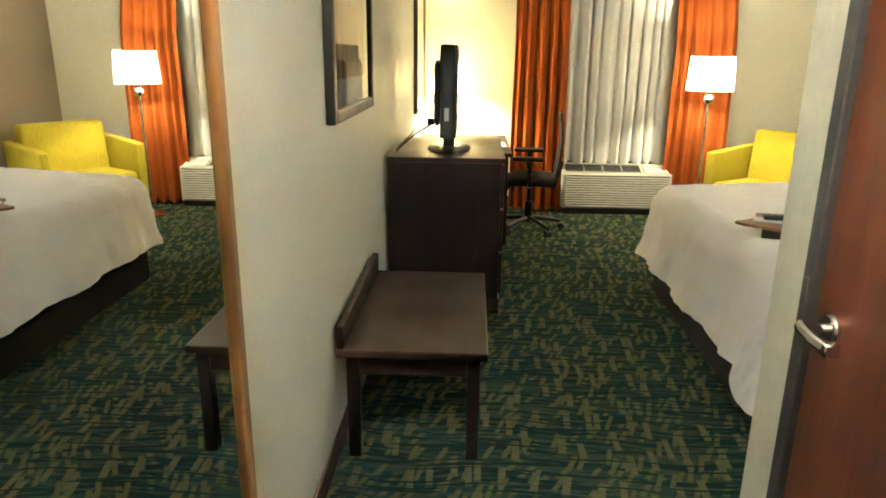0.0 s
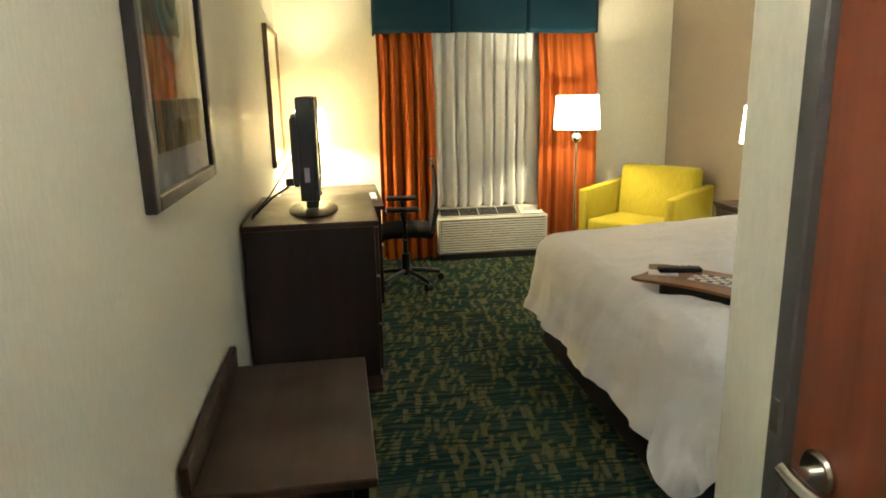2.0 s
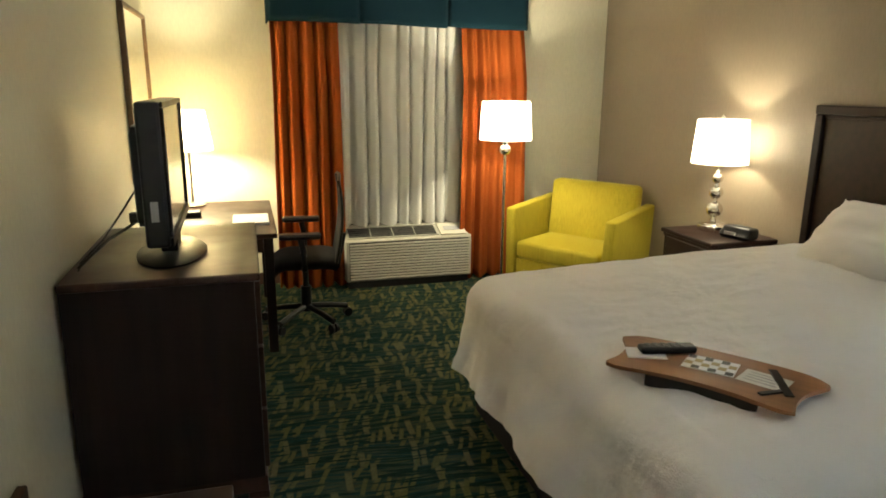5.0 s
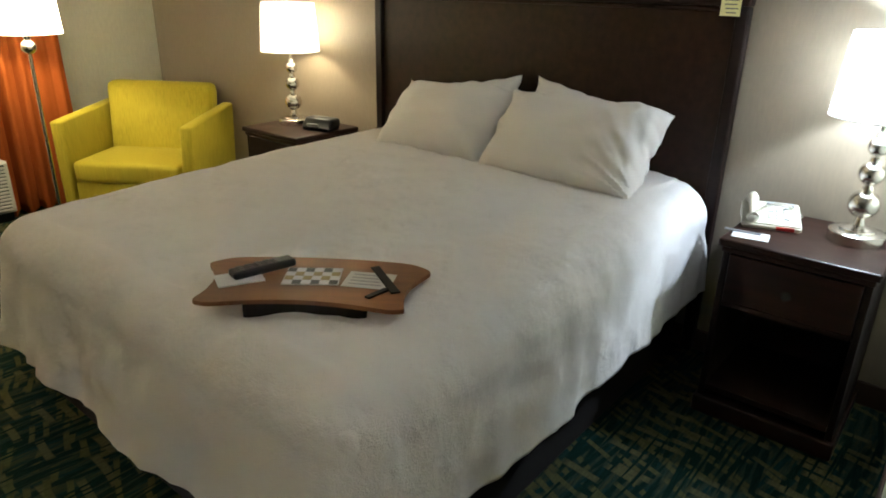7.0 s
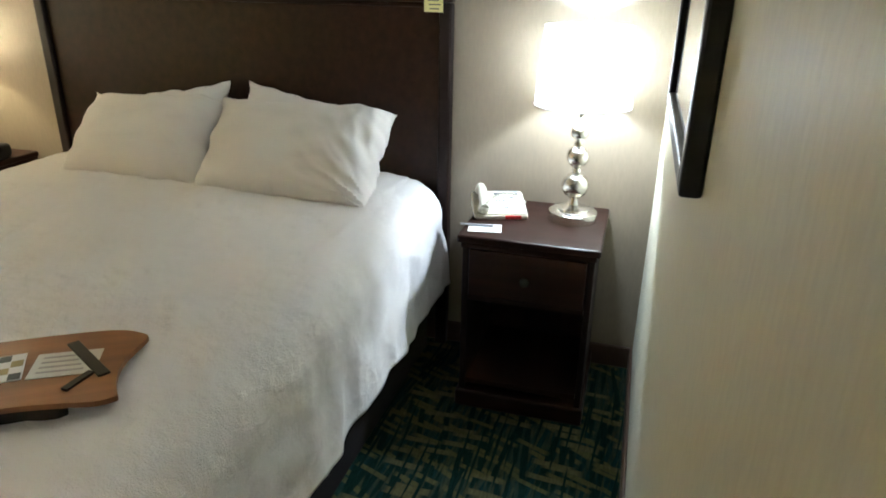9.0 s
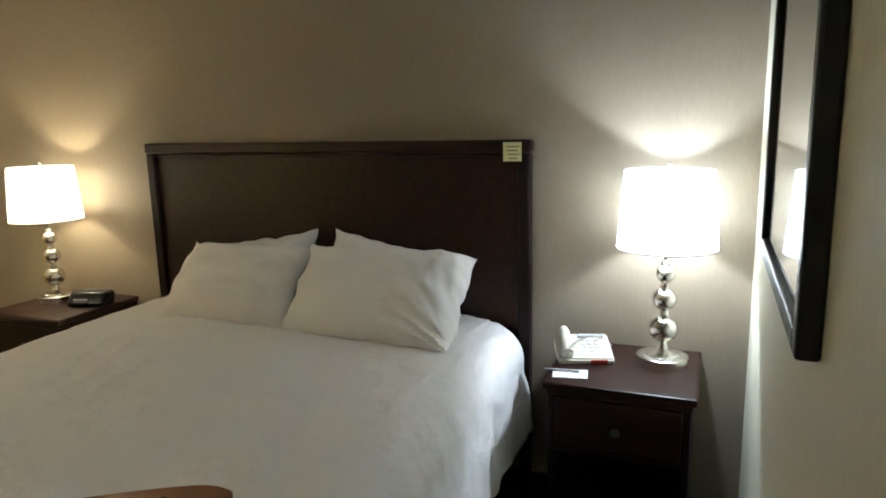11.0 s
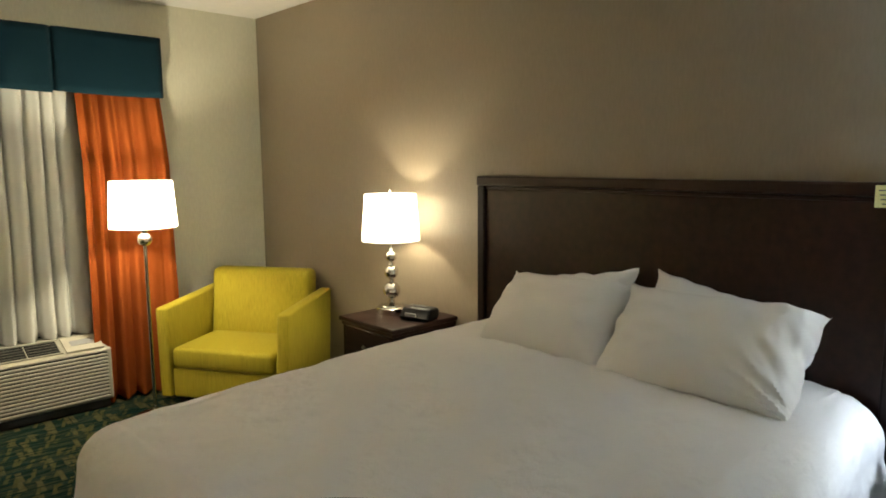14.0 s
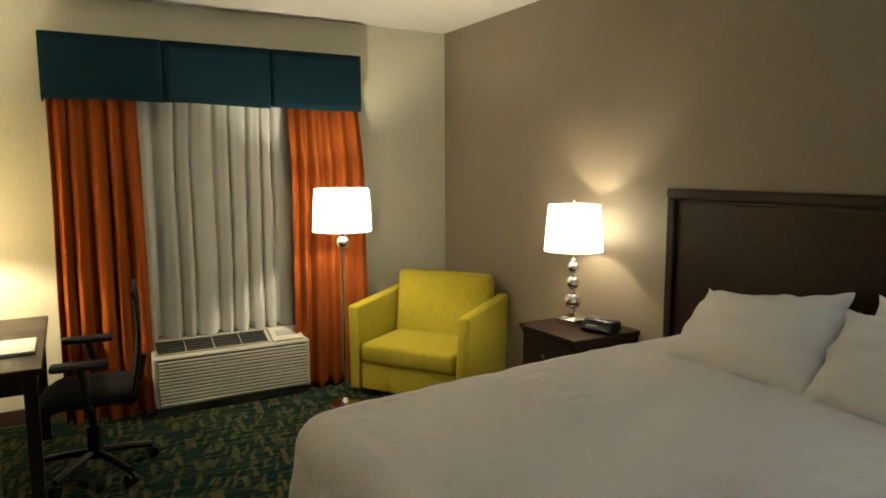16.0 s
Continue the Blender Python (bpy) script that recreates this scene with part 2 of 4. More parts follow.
M_PICF = wood("dark_bronze_picture_frame", (0.013, 0.009, 0.007), 0.42, 2)
M_MIRF = wood("brown_mirror_frame", (0.11, 0.062, 0.03), 0.4, 2)
M_PICB = plain("black_picture_frame", (0.012, 0.011, 0.014), 0.4)
M_GLASS = glass_pane()
M_ART1 = ring_print()
M_ART2 = artwork("pale_print", [(0.42, 0.39, 0.32), (0.30, 0.28, 0.22), (0.48, 0.45, 0.38)])
M_NIGHT = plain("window_glass_night", (0.01, 0.012, 0.016), 0.08)
M_DOME = lamp_shade_material("frosted_dome", (0.9, 0.88, 0.84))
M_DESKSHADE = lamp_shade_material("cream_lampshade_linen", (0.86, 0.76, 0.55))

# ---- mesh helpers ----


def box(bm, x0, x1, y0, y1, z0, z1, bevel=0.0, seg=2):
    vs = [bm.verts.new((x, y, z)) for x in (x0, x1) for y in (y0, y1) for z in (z0, z1)]
    fs = [bm.faces.new([vs[i] for i in q]) for q in ((0, 1, 3, 2), (4, 6, 7, 5), (0, 4, 5, 1), (2, 3, 7, 6), (0, 2, 6, 4), (1, 5, 7, 3))]
    if bevel:
        es = list({e for f in fs for e in f.edges})
        bmesh.ops.bevel(bm, geom=es, offset=bevel, segments=seg, affect="EDGES", profile=0.5)
    return bm


def B(*a, bevel=0.0, seg=2):
    return box(bmesh.new(), *a, bevel=bevel, seg=seg)


def lathe(bm, profile, cx=0.0, cy=0.0, seg=32, cap=True):
    rings = []
    for r, z in profile:
        rings.append([bm.verts.new((cx + r * math.cos(2 * math.pi * i / seg), cy + r * math.sin(2 * math.pi * i / seg), z)) for i in range(seg)])
    for a, b in zip(rings, rings[1:]):
        for i in range(seg):
            bm.faces.new((a[i], a[(i + 1) % seg], b[(i + 1) % seg], b[i]))
    if cap:
        bm.faces.new(rings[0][::-1])
        bm.faces.new(rings[-1])
    return bm


def ball(bm, cx, cy, cz, r, seg=24, squash=1.0):
    prof = [(max(0.0008, r * math.sin(math.pi * i / 12)), cz - squash * r * math.cos(math.pi * i / 12)) for i in range(13)]
    return lathe(bm, prof, cx, cy, seg)


def tube(bm, pts, r, seg=10):
    pts = [Vector(p) for p in pts]
    rings = []
    for i, p in enumerate(pts):
        d = (pts[min(i + 1, len(pts) - 1)] - pts[max(i - 1, 0)]).normalized()
        up = Vector((0, 0, 1)) if abs(d.z) < 0.9 else Vector((1, 0, 0))
        a = d.cross(up).normalized()
        b = d.cross(a).normalized()
        rings.append([bm.verts.new(p + r * (math.cos(2 * math.pi * k / seg) * a + math.sin(2 * math.pi * k / seg) * b)) for k in range(seg)])
    for u, v in zip(rings, rings[1:]):
        for k in range(seg):
            bm.faces.new((u[k], u[(k + 1) % seg], v[(k + 1) % seg], v[k]))
    bm.faces.new(rings[0][::-1])
    bm.faces.new(rings[-1])
    return bm


def slab(bm, outline, z0, z1, bevel=0.0):
    lo = [bm.verts.new((x, y, z0)) for x, y in outline]
    hi = [bm.verts.new((x, y, z1)) for x, y in outline]
    n = len(outline)
    bm.faces.new(lo[::-1])
    top = bm.faces.new(hi)
    for i in range(n):
        bm.faces.new((lo[i], lo[(i + 1) % n], hi[(i + 1) % n], hi[i]))
    if bevel:
        bmesh.ops.bevel(bm, geom=list(top.edges), offset=bevel, segments=2, affect="EDGES")
    return bm


def grid(bm, nu, nv, f):
    vs = [[bm.verts.new(f(i / nu, j / nv)) for j in range(nv + 1)] for i in range(nu + 1)]
    for i in range(nu):
        for j in range(nv):
            bm.faces.new((vs[i][j], vs[i + 1][j], vs[i + 1][j + 1], vs[i][j + 1]))
    return bm


def link(name, bm, material, smooth=False):
    bmesh.ops.recalc_face_normals(bm, faces=bm.faces)
    me = bpy.data.meshes.new(name)
    bm.to_mesh(me)
    bm.free()
    me.materials.append(material)
    if smooth:
        me.polygons.foreach_set("use_smooth", [True] * len(me.polygons))
        me.set_sharp_from_angle(angle=radians(40))
    return new(name, me)


def part(name, bm, material, parent, label="", smooth=False):
    ob = link(name, bm, material, smooth)
    ob.parent = parent
    if label:
        ob["label"] = label
    return ob


def thing(name, m, label, category, group=""):
    ob = new(name)
    ob.empty_display_size = 0.05
    ob.matrix_basis = m
    return tagged(ob, label, category, group)


def structure(name, bm, material, label="", smooth=False):
    return tagged(link(name, bm, material, smooth), label, name.split("_")[0], kind="structure")


# ---- the room ----
XW, XE, YN, YP, XH, YS, ZC, T = -0.40, 3.32, 6.92, 1.71, 0.815, -1.3, 2.70, 0.12
structure("floor", B(XW - T, XE + T, YS - T, YN + T, -0.10, 0.0), M_CARPET, "patterned carpet in dark green, teal and olive")
structure("ceiling", B(XW - T, XE + T, YS - T, YN + T, ZC, ZC + 0.1), M_CEIL, "plain white painted ceiling")
structure("wall_west", B(XW - T, XW, YS - T, YN + T, 0, ZC), M_CREAM, "cream textured vinyl wall")
structure("wall_east", B(XE, XE + T, YP - T, YN + T, 0, ZC), M_TAUPE, "taupe textured vinyl wall behind the headboard")
WX0, WX1, WZ0, WZ1 = 0.86, 2.12, 0.0, 2.20
bm = bmesh.new()
box(bm, XW, WX0, YN, YN + T, 0, ZC)
box(bm, WX1, XE, YN, YN + T, 0, ZC)
box(bm, WX0, WX1, YN, YN + T, WZ1, ZC)
structure("wall_north", bm, M_CREAM, "cream textured vinyl window wall")
structure("wall_partition", B(XH, XE, YP - T, YP, 0, ZC), M_CREAM, "cream textured vinyl wall of the bathroom block")
DY0, DY1, DZ = 0.60, 1.555, 2.13
bm = bmesh.new()
box(bm, XH, XH + T, DY1, YP - T, 0, ZC)
box(bm, XH, XH + T, YS, DY0, 0, ZC)
box(bm, XH, XH + T, DY0, DY1, DZ, ZC)
structure("wall_hall", bm, M_CREAM, "cream wall with the bathroom door")
structure("wall_south", B(XW, XH + T, YS - T, YS, 0, ZC), M_CREAM, "plain cream end wall of the entry")
for nm, q in (("baseboard", (XW, XW + 0.012, 1.44, YN, 0, 0.10)), ("baseboard", (XW + 0.012, XE, YN - 0.012, YN, 0, 0.10)),
              ("baseboard", (XE - 0.012, XE, YP, YN - 0.012, 0, 0.10)), ("baseboard", (XH, XE - 0.012, YP, YP + 0.012, 0, 0.10))):
    structure(nm, B(*q, bevel=0.004, seg=1), M_BASE, "dark brown baseboard")

# window behind the curtains
win = tagged(link("window_1", B(WX0, WX1, YN + 0.05, YN + 0.06, 0.5, WZ1), M_NIGHT), "dark night window behind sheer curtains", "window", kind="structure")
bm = bmesh.new()
for q in ((WX0, WX0 + 0.05, 0.5, WZ1), (WX1 - 0.05, WX1, 0.5, WZ1), (WX0 + 0.05, WX1 - 0.05, 0.5, 0.55), (WX0 + 0.05, WX1 - 0.05, WZ1 - 0.05, WZ1), (1.47, 1.51, 0.55, WZ1 - 0.05)):
    box(bm, q[0], q[1], YN + 0.02, YN + 0.05, q[2], q[3], bevel=0.004, seg=1)
part("window_frame", bm, M_GREYP, win)
part("window_panel", B(WX0, WX1, YN + 0.03, YN + T, 0.0, 0.498), M_ACB, win)

# bathroom door
dr = tagged(link("door_1", B(XH + 0.002, XH + 0.046, DY0 + 0.046, DY1 - 0.046, 0.008, DZ - 0.036, bevel=0.003, seg=1), M_DOOR), "closed red-brown wood veneer bathroom door", "door", kind="structure")
bm = bmesh.new()
box(bm, XH - 0.014, XH + T, DY0, DY0 + 0.043, 0, DZ, bevel=0.004, seg=1)
box(bm, XH - 0.014, XH + T, DY1 - 0.043, DY1, 0, DZ, bevel=0.004, seg=1)
box(bm, XH - 0.014, XH + T, DY0 + 0.043, DY1 - 0.043, DZ - 0.032, DZ, bevel=0.004, seg=1)
part("door_frame", bm, M_FRAME, dr, "dark grey steel door frame")
hy, hz = 1.44, 0.962
part("latch_plate", B(XH - 0.016, XH - 0.0145, DY1 - 0.03, DY1 - 0.010, hz + 0.02, hz + 0.08, bevel=0.0005, seg=1), M_CHROME, dr)
bm = bmesh.new()
for r, x0, x1 in ((0.036, XH - 0.005, XH + 0.0015), (0.030, XH - 0.012, XH - 0.005), (0.0115, XH - 0.052, XH - 0.011)):
    tube(bm, [(x1, hy, hz), (x0, hy, hz)], r, 24)
hd = part("door_handle", bm, M_CHROME, dr, "brushed nickel lever handle", True)
bm = bmesh.new()
tube(bm, [(XH - 0.052, hy + 0.014, hz + 0.002), (XH - 0.056, hy - 0.015, hz), (XH - 0.054, hy - 0.045, hz - 0.004), (XH - 0.044, hy - 0.072, hz - 0.009)], 0.0135, 14)
box(bm, XH - 0.054, XH - 0.024, hy - 0.088, hy - 0.064, hz - 0.023, hz + 0.004, bevel=0.003, seg=1)
part("lever", bm, M_CHROME, hd, "", True)

# mirrored closet door in the entry
mir = tagged(link("mirror_closet_door", B(XW, XW + 0.012, -0.35, 1.405, 0.03, 2.12), M_MIRROR), "full-height mirrored closet door with an oak surround", "mirror door", kind="structure")
bm = bmesh.new()
box(bm, XW, XW + 0.026, 1.405, 1.44, 0, 2.20, bevel=0.007)
part("jamb", bm, M_OAK, mir, "oak trim")
part("head_trim", B(XW, XW + 0.035, -0.35, 1.405, 2.12, 2.20, bevel=0.008), M_OAK, mir)
part("track", B(XW, XW + 0.03, -0.35, 1.405, 0.0, 0.03, bevel=0.004), M_FRAME, mir)

# entry ceiling light
cl = thing("ceiling_light", pose(0.2, 0.85, ZC), "frosted dome ceiling light over the entry", "ceiling light")
part("base", lathe(bmesh.new(), [(0.15, -0.001), (0.16, -0.015), (0.16, -0.03)], seg=32), M_CHROME, cl, "", True)
part("diffuser", lathe(bmesh.new(), [(0.155, -0.03), (0.19, -0.10), (0.19, -0.22), (0.17, -0.26), (0.10, -0.30), (0.01, -0.315)], seg=32, cap=False), M_DOME, cl, "frosted glass", True)


# ---- bench ----
def luggage_bench():
    t = thing("luggage_bench", pose(-0.385, 2.36, 0), "dark espresso wood luggage bench with a low back rail", "bench")
    L, W = 0.94, 0.55
    part("top", B(0, W, 0, L, 0.425, 0.455, bevel=0.006), M_DARK, t)
    part("back_rail", B(0.0, 0.028, 0.005, L, 0.4555, 0.545, bevel=0.006), M_DARK, t)
    for x, y in ((0.03, 0.03), (W - 0.075, 0.03), (0.03, L - 0.075), (W - 0.075, L - 0.075)):
        part("leg", B(x, x + 0.048, y, y + 0.048, 0, 0.424, bevel=0.004), M_DARKZ_SHADED, t)
    part("apron", B(0.079, W - 0.076, 0.036, 0.058, 0.345, 0.424, bevel=0.003), M_DARKX, t)
    part("apron", B(0.079, W - 0.076, L - 0.06, L - 0.038, 0.345, 0.424, bevel=0.003), M_DARKX, t)
    part("apron", B(W - 0.06, W - 0.038, 0.079, L - 0.076, 0.345, 0.424, bevel=0.003), M_DARK, t)
    part("apron", B(0.036, 0.058, 0.079, L - 0.076, 0.345, 0.424, bevel=0.003), M_DARK, t)


luggage_bench()


# ---- chest with television ----
def chest():
    t = thing("chest_of_drawers", pose(-0.385, 3.88, 0), "dark espresso wood chest of drawers against the wall", "chest")
    W, L, H = 0.665, 0.96, 0.93
    part("body", B(0.0, W - 0.022, 0.01, L - 0.01, 0.10, H - 0.03, bevel=0.004), M_DARKZ_SHADED, t)
    part("top", B(-0.002, W, 0, L, H - 0.03, H, bevel=0.006), M_DARK, t)
    part("base", B(0.0, W - 0.012, 0.02, L - 0.02, 0.03, 0.0995, bevel=0.006), M_DARK, t)
    for x, y in ((0.01, 0.02), (W - 0.09, 0.02), (0.01, L - 0.1), (W - 0.09, L - 0.1)):
        part("foot", B(x, x + 0.08, y, y + 0.08, 0, 0.03, bevel=0.006), M_DARK, t)
    for i in range(3):
        z = 0.125 + i * 0.258
        d = part("drawer", B(W - 0.0215, W - 0.002, 0.04, L - 0.04, z, z + 0.245, bevel=0.004), M_DARK, t)


chest()


def television():
    t = thing("television", pose(-0.05, 4.28, 0.93, 0, 0, 0.5), "black flat-screen television on a pedestal on the chest", "television")
    part("housing", B(-0.045, 0.035, -0.385, 0.385, 0.105, 0.605, bevel=0.012), M_BLACKP, t)
    bm = box(bmesh.new(), -0.085, -0.0455, -0.28, 0.28, 0.16, 0.52, bevel=0.03, seg=3)
    part("rear_bulge", bm, M_BLACKP, t)
    part("screen", B(0.0345, 0.038, -0.355, 0.355, 0.145, 0.58), M_SCREEN, t, "dark reflective screen")
    bm = bmesh.new()
    for q in ((-0.385, 0.385, 0.585, 0.604), (-0.385, 0.385, 0.107, 0.142), (-0.385, -0.358, 0.143, 0.584), (0.358, 0.385, 0.143, 0.584)):
        box(bm, 0.0355, 0.046, q[0], q[1], q[2], q[3], bevel=0.003, seg=1)
    part("bezel", bm, M_BLACKP, t, "glossy black bezel")
    part("side_badge", B(-0.02, 0.005, -0.3875, -0.3845, 0.20, 0.27), M_SILVERP, t, "small silver sticker")
    part("neck", B(-0.035, 0.03, -0.08, 0.08, 0.02, 0.106, bevel=0.01), M_BLACKP, t)
    bm = bmesh.new()
    lathe(bm, [(0.26, 0.0), (0.262, 0.008), (0.24, 0.018), (0.10, 0.024)], seg=40)
    for v in bm.verts:
        v.co.x *= 0.50
    part("stand", bm, M_BLACKP, t, "oval glossy black stand", True)
    bm = bmesh.new()
    tube(bm, [(-0.085, -0.10, 0.17), (-0.13, -0.13, 0.14), (-0.20, -0.16, 0.10), (-0.26, -0.20, 0.05), (-0.30, -0.22, 0.012), (-0.312, -0.2, -0.04)], 0.006)
    tube(bm, [(-0.085, -0.06, 0.30), (-0.15, -0.1, 0.2), (-0.22, -0.14, 0.1), (-0.30, -0.18, 0.02), (-0.312, -0.17, -0.04)], 0.004)
    box(bm, -0.13, -0.086, -0.13, -0.09, 0.15, 0.19, bevel=0.006)
    part("cable", bm, M_BLACKP, t, "black power cable", True)


television()


# ---- pictures and wall mirror ----
def picture(name, m, w, h, face, frame_mat, art_mat, label, border, rim=0.045):
    """Hangs in its own xz plane and looks along -y."""
    t = thing(name, m, label, "picture")
    part("backing", B(-w / 2 + 0.01, w / 2 - 0.01, -0.012, 0, 0.01, h - 0.01), M_MAT if art_mat else M_BLACKP, t)
    for q in ((-w / 2, -w / 2 + rim, 0, h), (w / 2 - rim, w / 2, 0, h), (-w / 2 + rim, w / 2 - rim, 0, rim), (-w / 2 + rim, w / 2 - rim, h - rim, h)):
        part("frame_bar", B(q[0], q[1], -0.034, 0, q[2], q[3], bevel=0.006), frame_mat, t)
    if art_mat:
        part("print", B(-w / 2 + rim + border, w / 2 - rim - border, -0.0155, -0.0125, rim + border, h - rim - border), art_mat, t, face)
        g = part("glass", B(-w / 2 + rim - 0.004, w / 2 - rim + 0.004, -0.023, -0.020, rim - 0.004, h - rim + 0.004), M_GLASS, t)
        g.visible_shadow = False
    else:
        part("mirror_glass", B(-w / 2 + rim - 0.004, w / 2 - rim + 0.004, -0.022, -0.0125, rim - 0.004, h - rim + 0.004), M_MIRROR, t, face)
    return t


picture("framed_picture", pose(XW, 2.855, 1.25, 0, 0, 90), 0.89, 0.95, "abstract print in rust, olive and blue", M_PICF, M_ART1, "abstract art print with white mount in a bronze frame", 0.10)
picture("wall_mirror", pose(XW, 6.27, 1.0, 0, 0, 90), 0.94, 1.05, "clear mirror", M_MIRF, None, "rectangular brown-framed mirror above the desk", 0.0, 0.03)
picture("framed_print", pose(2.12, YP, 1.25, 0, 0, 180), 0.83, 0.95, "pale print", M_PICB, M_ART2, "pale print with white mount in a black frame", 0.07, 0.04)


# ---- desk ----
def desk():
    t = thing("desk", pose(XW + 0.005, 5.40, 0), "dark espresso wood writing desk by the window wall", "desk")
    W, L, H = 0.80, 1.22, 0.745
    part("top", B(0, W, 0, L, H - 0.03, H, bevel=0.006), M_DARK, t)
    for x, y in ((0.02, 0.02), (W - 0.08, 0.02), (0.02, L - 0.075), (W - 0.08, L - 0.075)):
        part("leg", B(x, x + 0.055, y, y + 0.055, 0, H - 0.031, bevel=0.004), M_DARKZ_SHADED, t)
    part("apron", B(0.076, W - 0.081, 0.03, 0.05, H - 0.12, H - 0.031, bevel=0.003), M_DARKX, t)
    part("apron", B(0.076, W - 0.081, L - 0.06, L - 0.04, H - 0.12, H - 0.031, bevel=0.003), M_DARKX, t)
    part("apron", B(0.03, 0.05, 0.076, L - 0.076, H - 0.12, H - 0.031, bevel=0.003), M_DARK, t)
    part("drawer", B(W - 0.05, W - 0.028, 0.09, L - 0.09, H - 0.115, H - 0.034, bevel=0.003), M_DARK, t)


desk()
t = thing("desk_blotter", pose(0.26, 5.82, 0.745), "white folder lying on the desk", "folder")
part("cover", B(-0.11, 0.11, -0.15, 0.15, 0, 0.018, bevel=0.004), M_PAPER, t)
t = thing("desk_speaker", pose(-0.11, 6.05, 0.745), "small black box beside the desk lamp", "speaker")
part("body", B(-0.06, 0.06, -0.045, 0.045, 0, 0.04, bevel=0.01), M_BLACKP, t)


def lamp_shade(bm, r0, z0, r1, z1, seg=48):
    lathe(bm, [(r0, z0), (r1, z1)], seg=seg, cap=False)
    return bm


def desk_lamp():
    t = thing("desk_lamp", pose(-0.13, 6.47, 0.745), "slim metal desk lamp with a cream tapered shade, lit", "lamp")
    part("base", lathe(bmesh.new(), [(0.085, 0), (0.088, 0.012), (0.07, 0.02), (0.02, 0.026)], seg=32), M_CHROME, t, "", True)
    part("stem", lathe(bmesh.new(), [(0.011, 0.025), (0.011, 0.46)], seg=16), M_CHROME, t, "", True)
    part("shade", lamp_shade(bmesh.new(), 0.165, 0.40, 0.125, 0.67), M_DESKSHADE, t, "cream linen shade", True)


desk_lamp()


def ball_lamp(name, m, label, group):
    t = thing(name, m, label, "lamp", group)
    part("base", lathe(bmesh.new(), [(0.09, 0), (0.09, 0.034), (0.087, 0.037), (0.060, 0.040), (0.057, 0.047), (0.036, 0.051), (0.020, 0.060), (0.012, 0.088)], seg=40), M_CHROME, t, "round brushed nickel base", True)
    z = 0.084
    for r in (0.050, 0.041, 0.033):
        part("ball", ball(bmesh.new(), 0, 0, z + r, r), M_CHROME, t, "", True)
        part("collar", lathe(bmesh.new(), [(0.013, z + 2 * r - 0.004), (0.017, z + 2 * r + 0.002), (0.013, z + 2 * r + 0.016)], seg=16), M_CHROME, t, "", True)
        z += 2 * r + 0.017
    part("stem", lathe(bmesh.new(), [(0.009, z - 0.01), (0.009, 0.50), (0.018, 0.50), (0.018, 0.55)], seg=16), M_CHROME, t, "", True)
    part("shade", lamp_shade(bmesh.new(), 0.170, 0.425, 0.150, 0.695), M_SHADE, t, "white linen drum shade, glowing", True)
    for zz, rr in ((0.428, 0.1705), (0.692, 0.1508)):
        part("shade_ring", lathe(bmesh.new(), [(rr - 0.002, zz - 0.003), (rr + 0.001, zz), (rr - 0.002, zz + 0.003)], seg=48, cap=False), M_PAPER, t)
    bm = bmesh.new()
    for k in range(3):
        a = 2 * math.pi * k / 3
        tube(bm, [(0, 0, 0.66), (0.149 * math.cos(a), 0.149 * math.sin(a), 0.682)], 0.002, 6)
    tube(bm, [(0, 0, 0.55), (0, 0, 0.71)], 0.003, 8)
    ball(bm, 0, 0, 0.715, 0.009, 12)
    part("shade_spider", bm, M_CHROME, t)
    return t


ball_lamp("bedside_lamp", pose(3.13, 2.00, 0.71), "bedside lamp of stacked nickel balls, lit cool white", "bedside lamps")
ball_lamp("bedside_lamp", pose(3.10, 5.01, 0.71), "bedside lamp of stacked nickel balls, lit warm white", "bedside lamps")


def floor_lamp():
    t = thing("floor_lamp", pose(2.13, 6.20, 0), "nickel floor lamp with a white drum shade, lit", "lamp")
    part("base", lathe(bmesh.new(), [(0.118, 0), (0.12, 0.014), (0.10, 0.024), (0.03, 0.034), (0.014, 0.06)], seg=40), M_CHROME, t, "", True)
    part("pole", lathe(bmesh.new(), [(0.0105, 0.05), (0.0105, 1.09)], seg=16), M_CHROME, t, "", True)
    part("ball", ball(bmesh.new(), 0, 0, 1.128, 0.042), M_CHROME, t, "", True)
    part("socket", lathe(bmesh.new(), [(0.012, 1.16), (0.02, 1.18), (0.02, 1.29)], seg=16), M_CHROME, t, "", True)
    part("shade", lamp_shade(bmesh.new(), 0.195, 1.205, 0.178, 1.485), M_SHADE, t, "white linen drum shade, glowing", True)
    bm = bmesh.new()
    for k in range(3):
        a = 2 * math.pi * k / 3
        tube(bm, [(0, 0, 1.44), (0.176 * math.cos(a), 0.176 * math.sin(a), 1.468)], 0.002, 6)
    part("shade_spider", bm, M_CHROME, t)


floor_lamp()


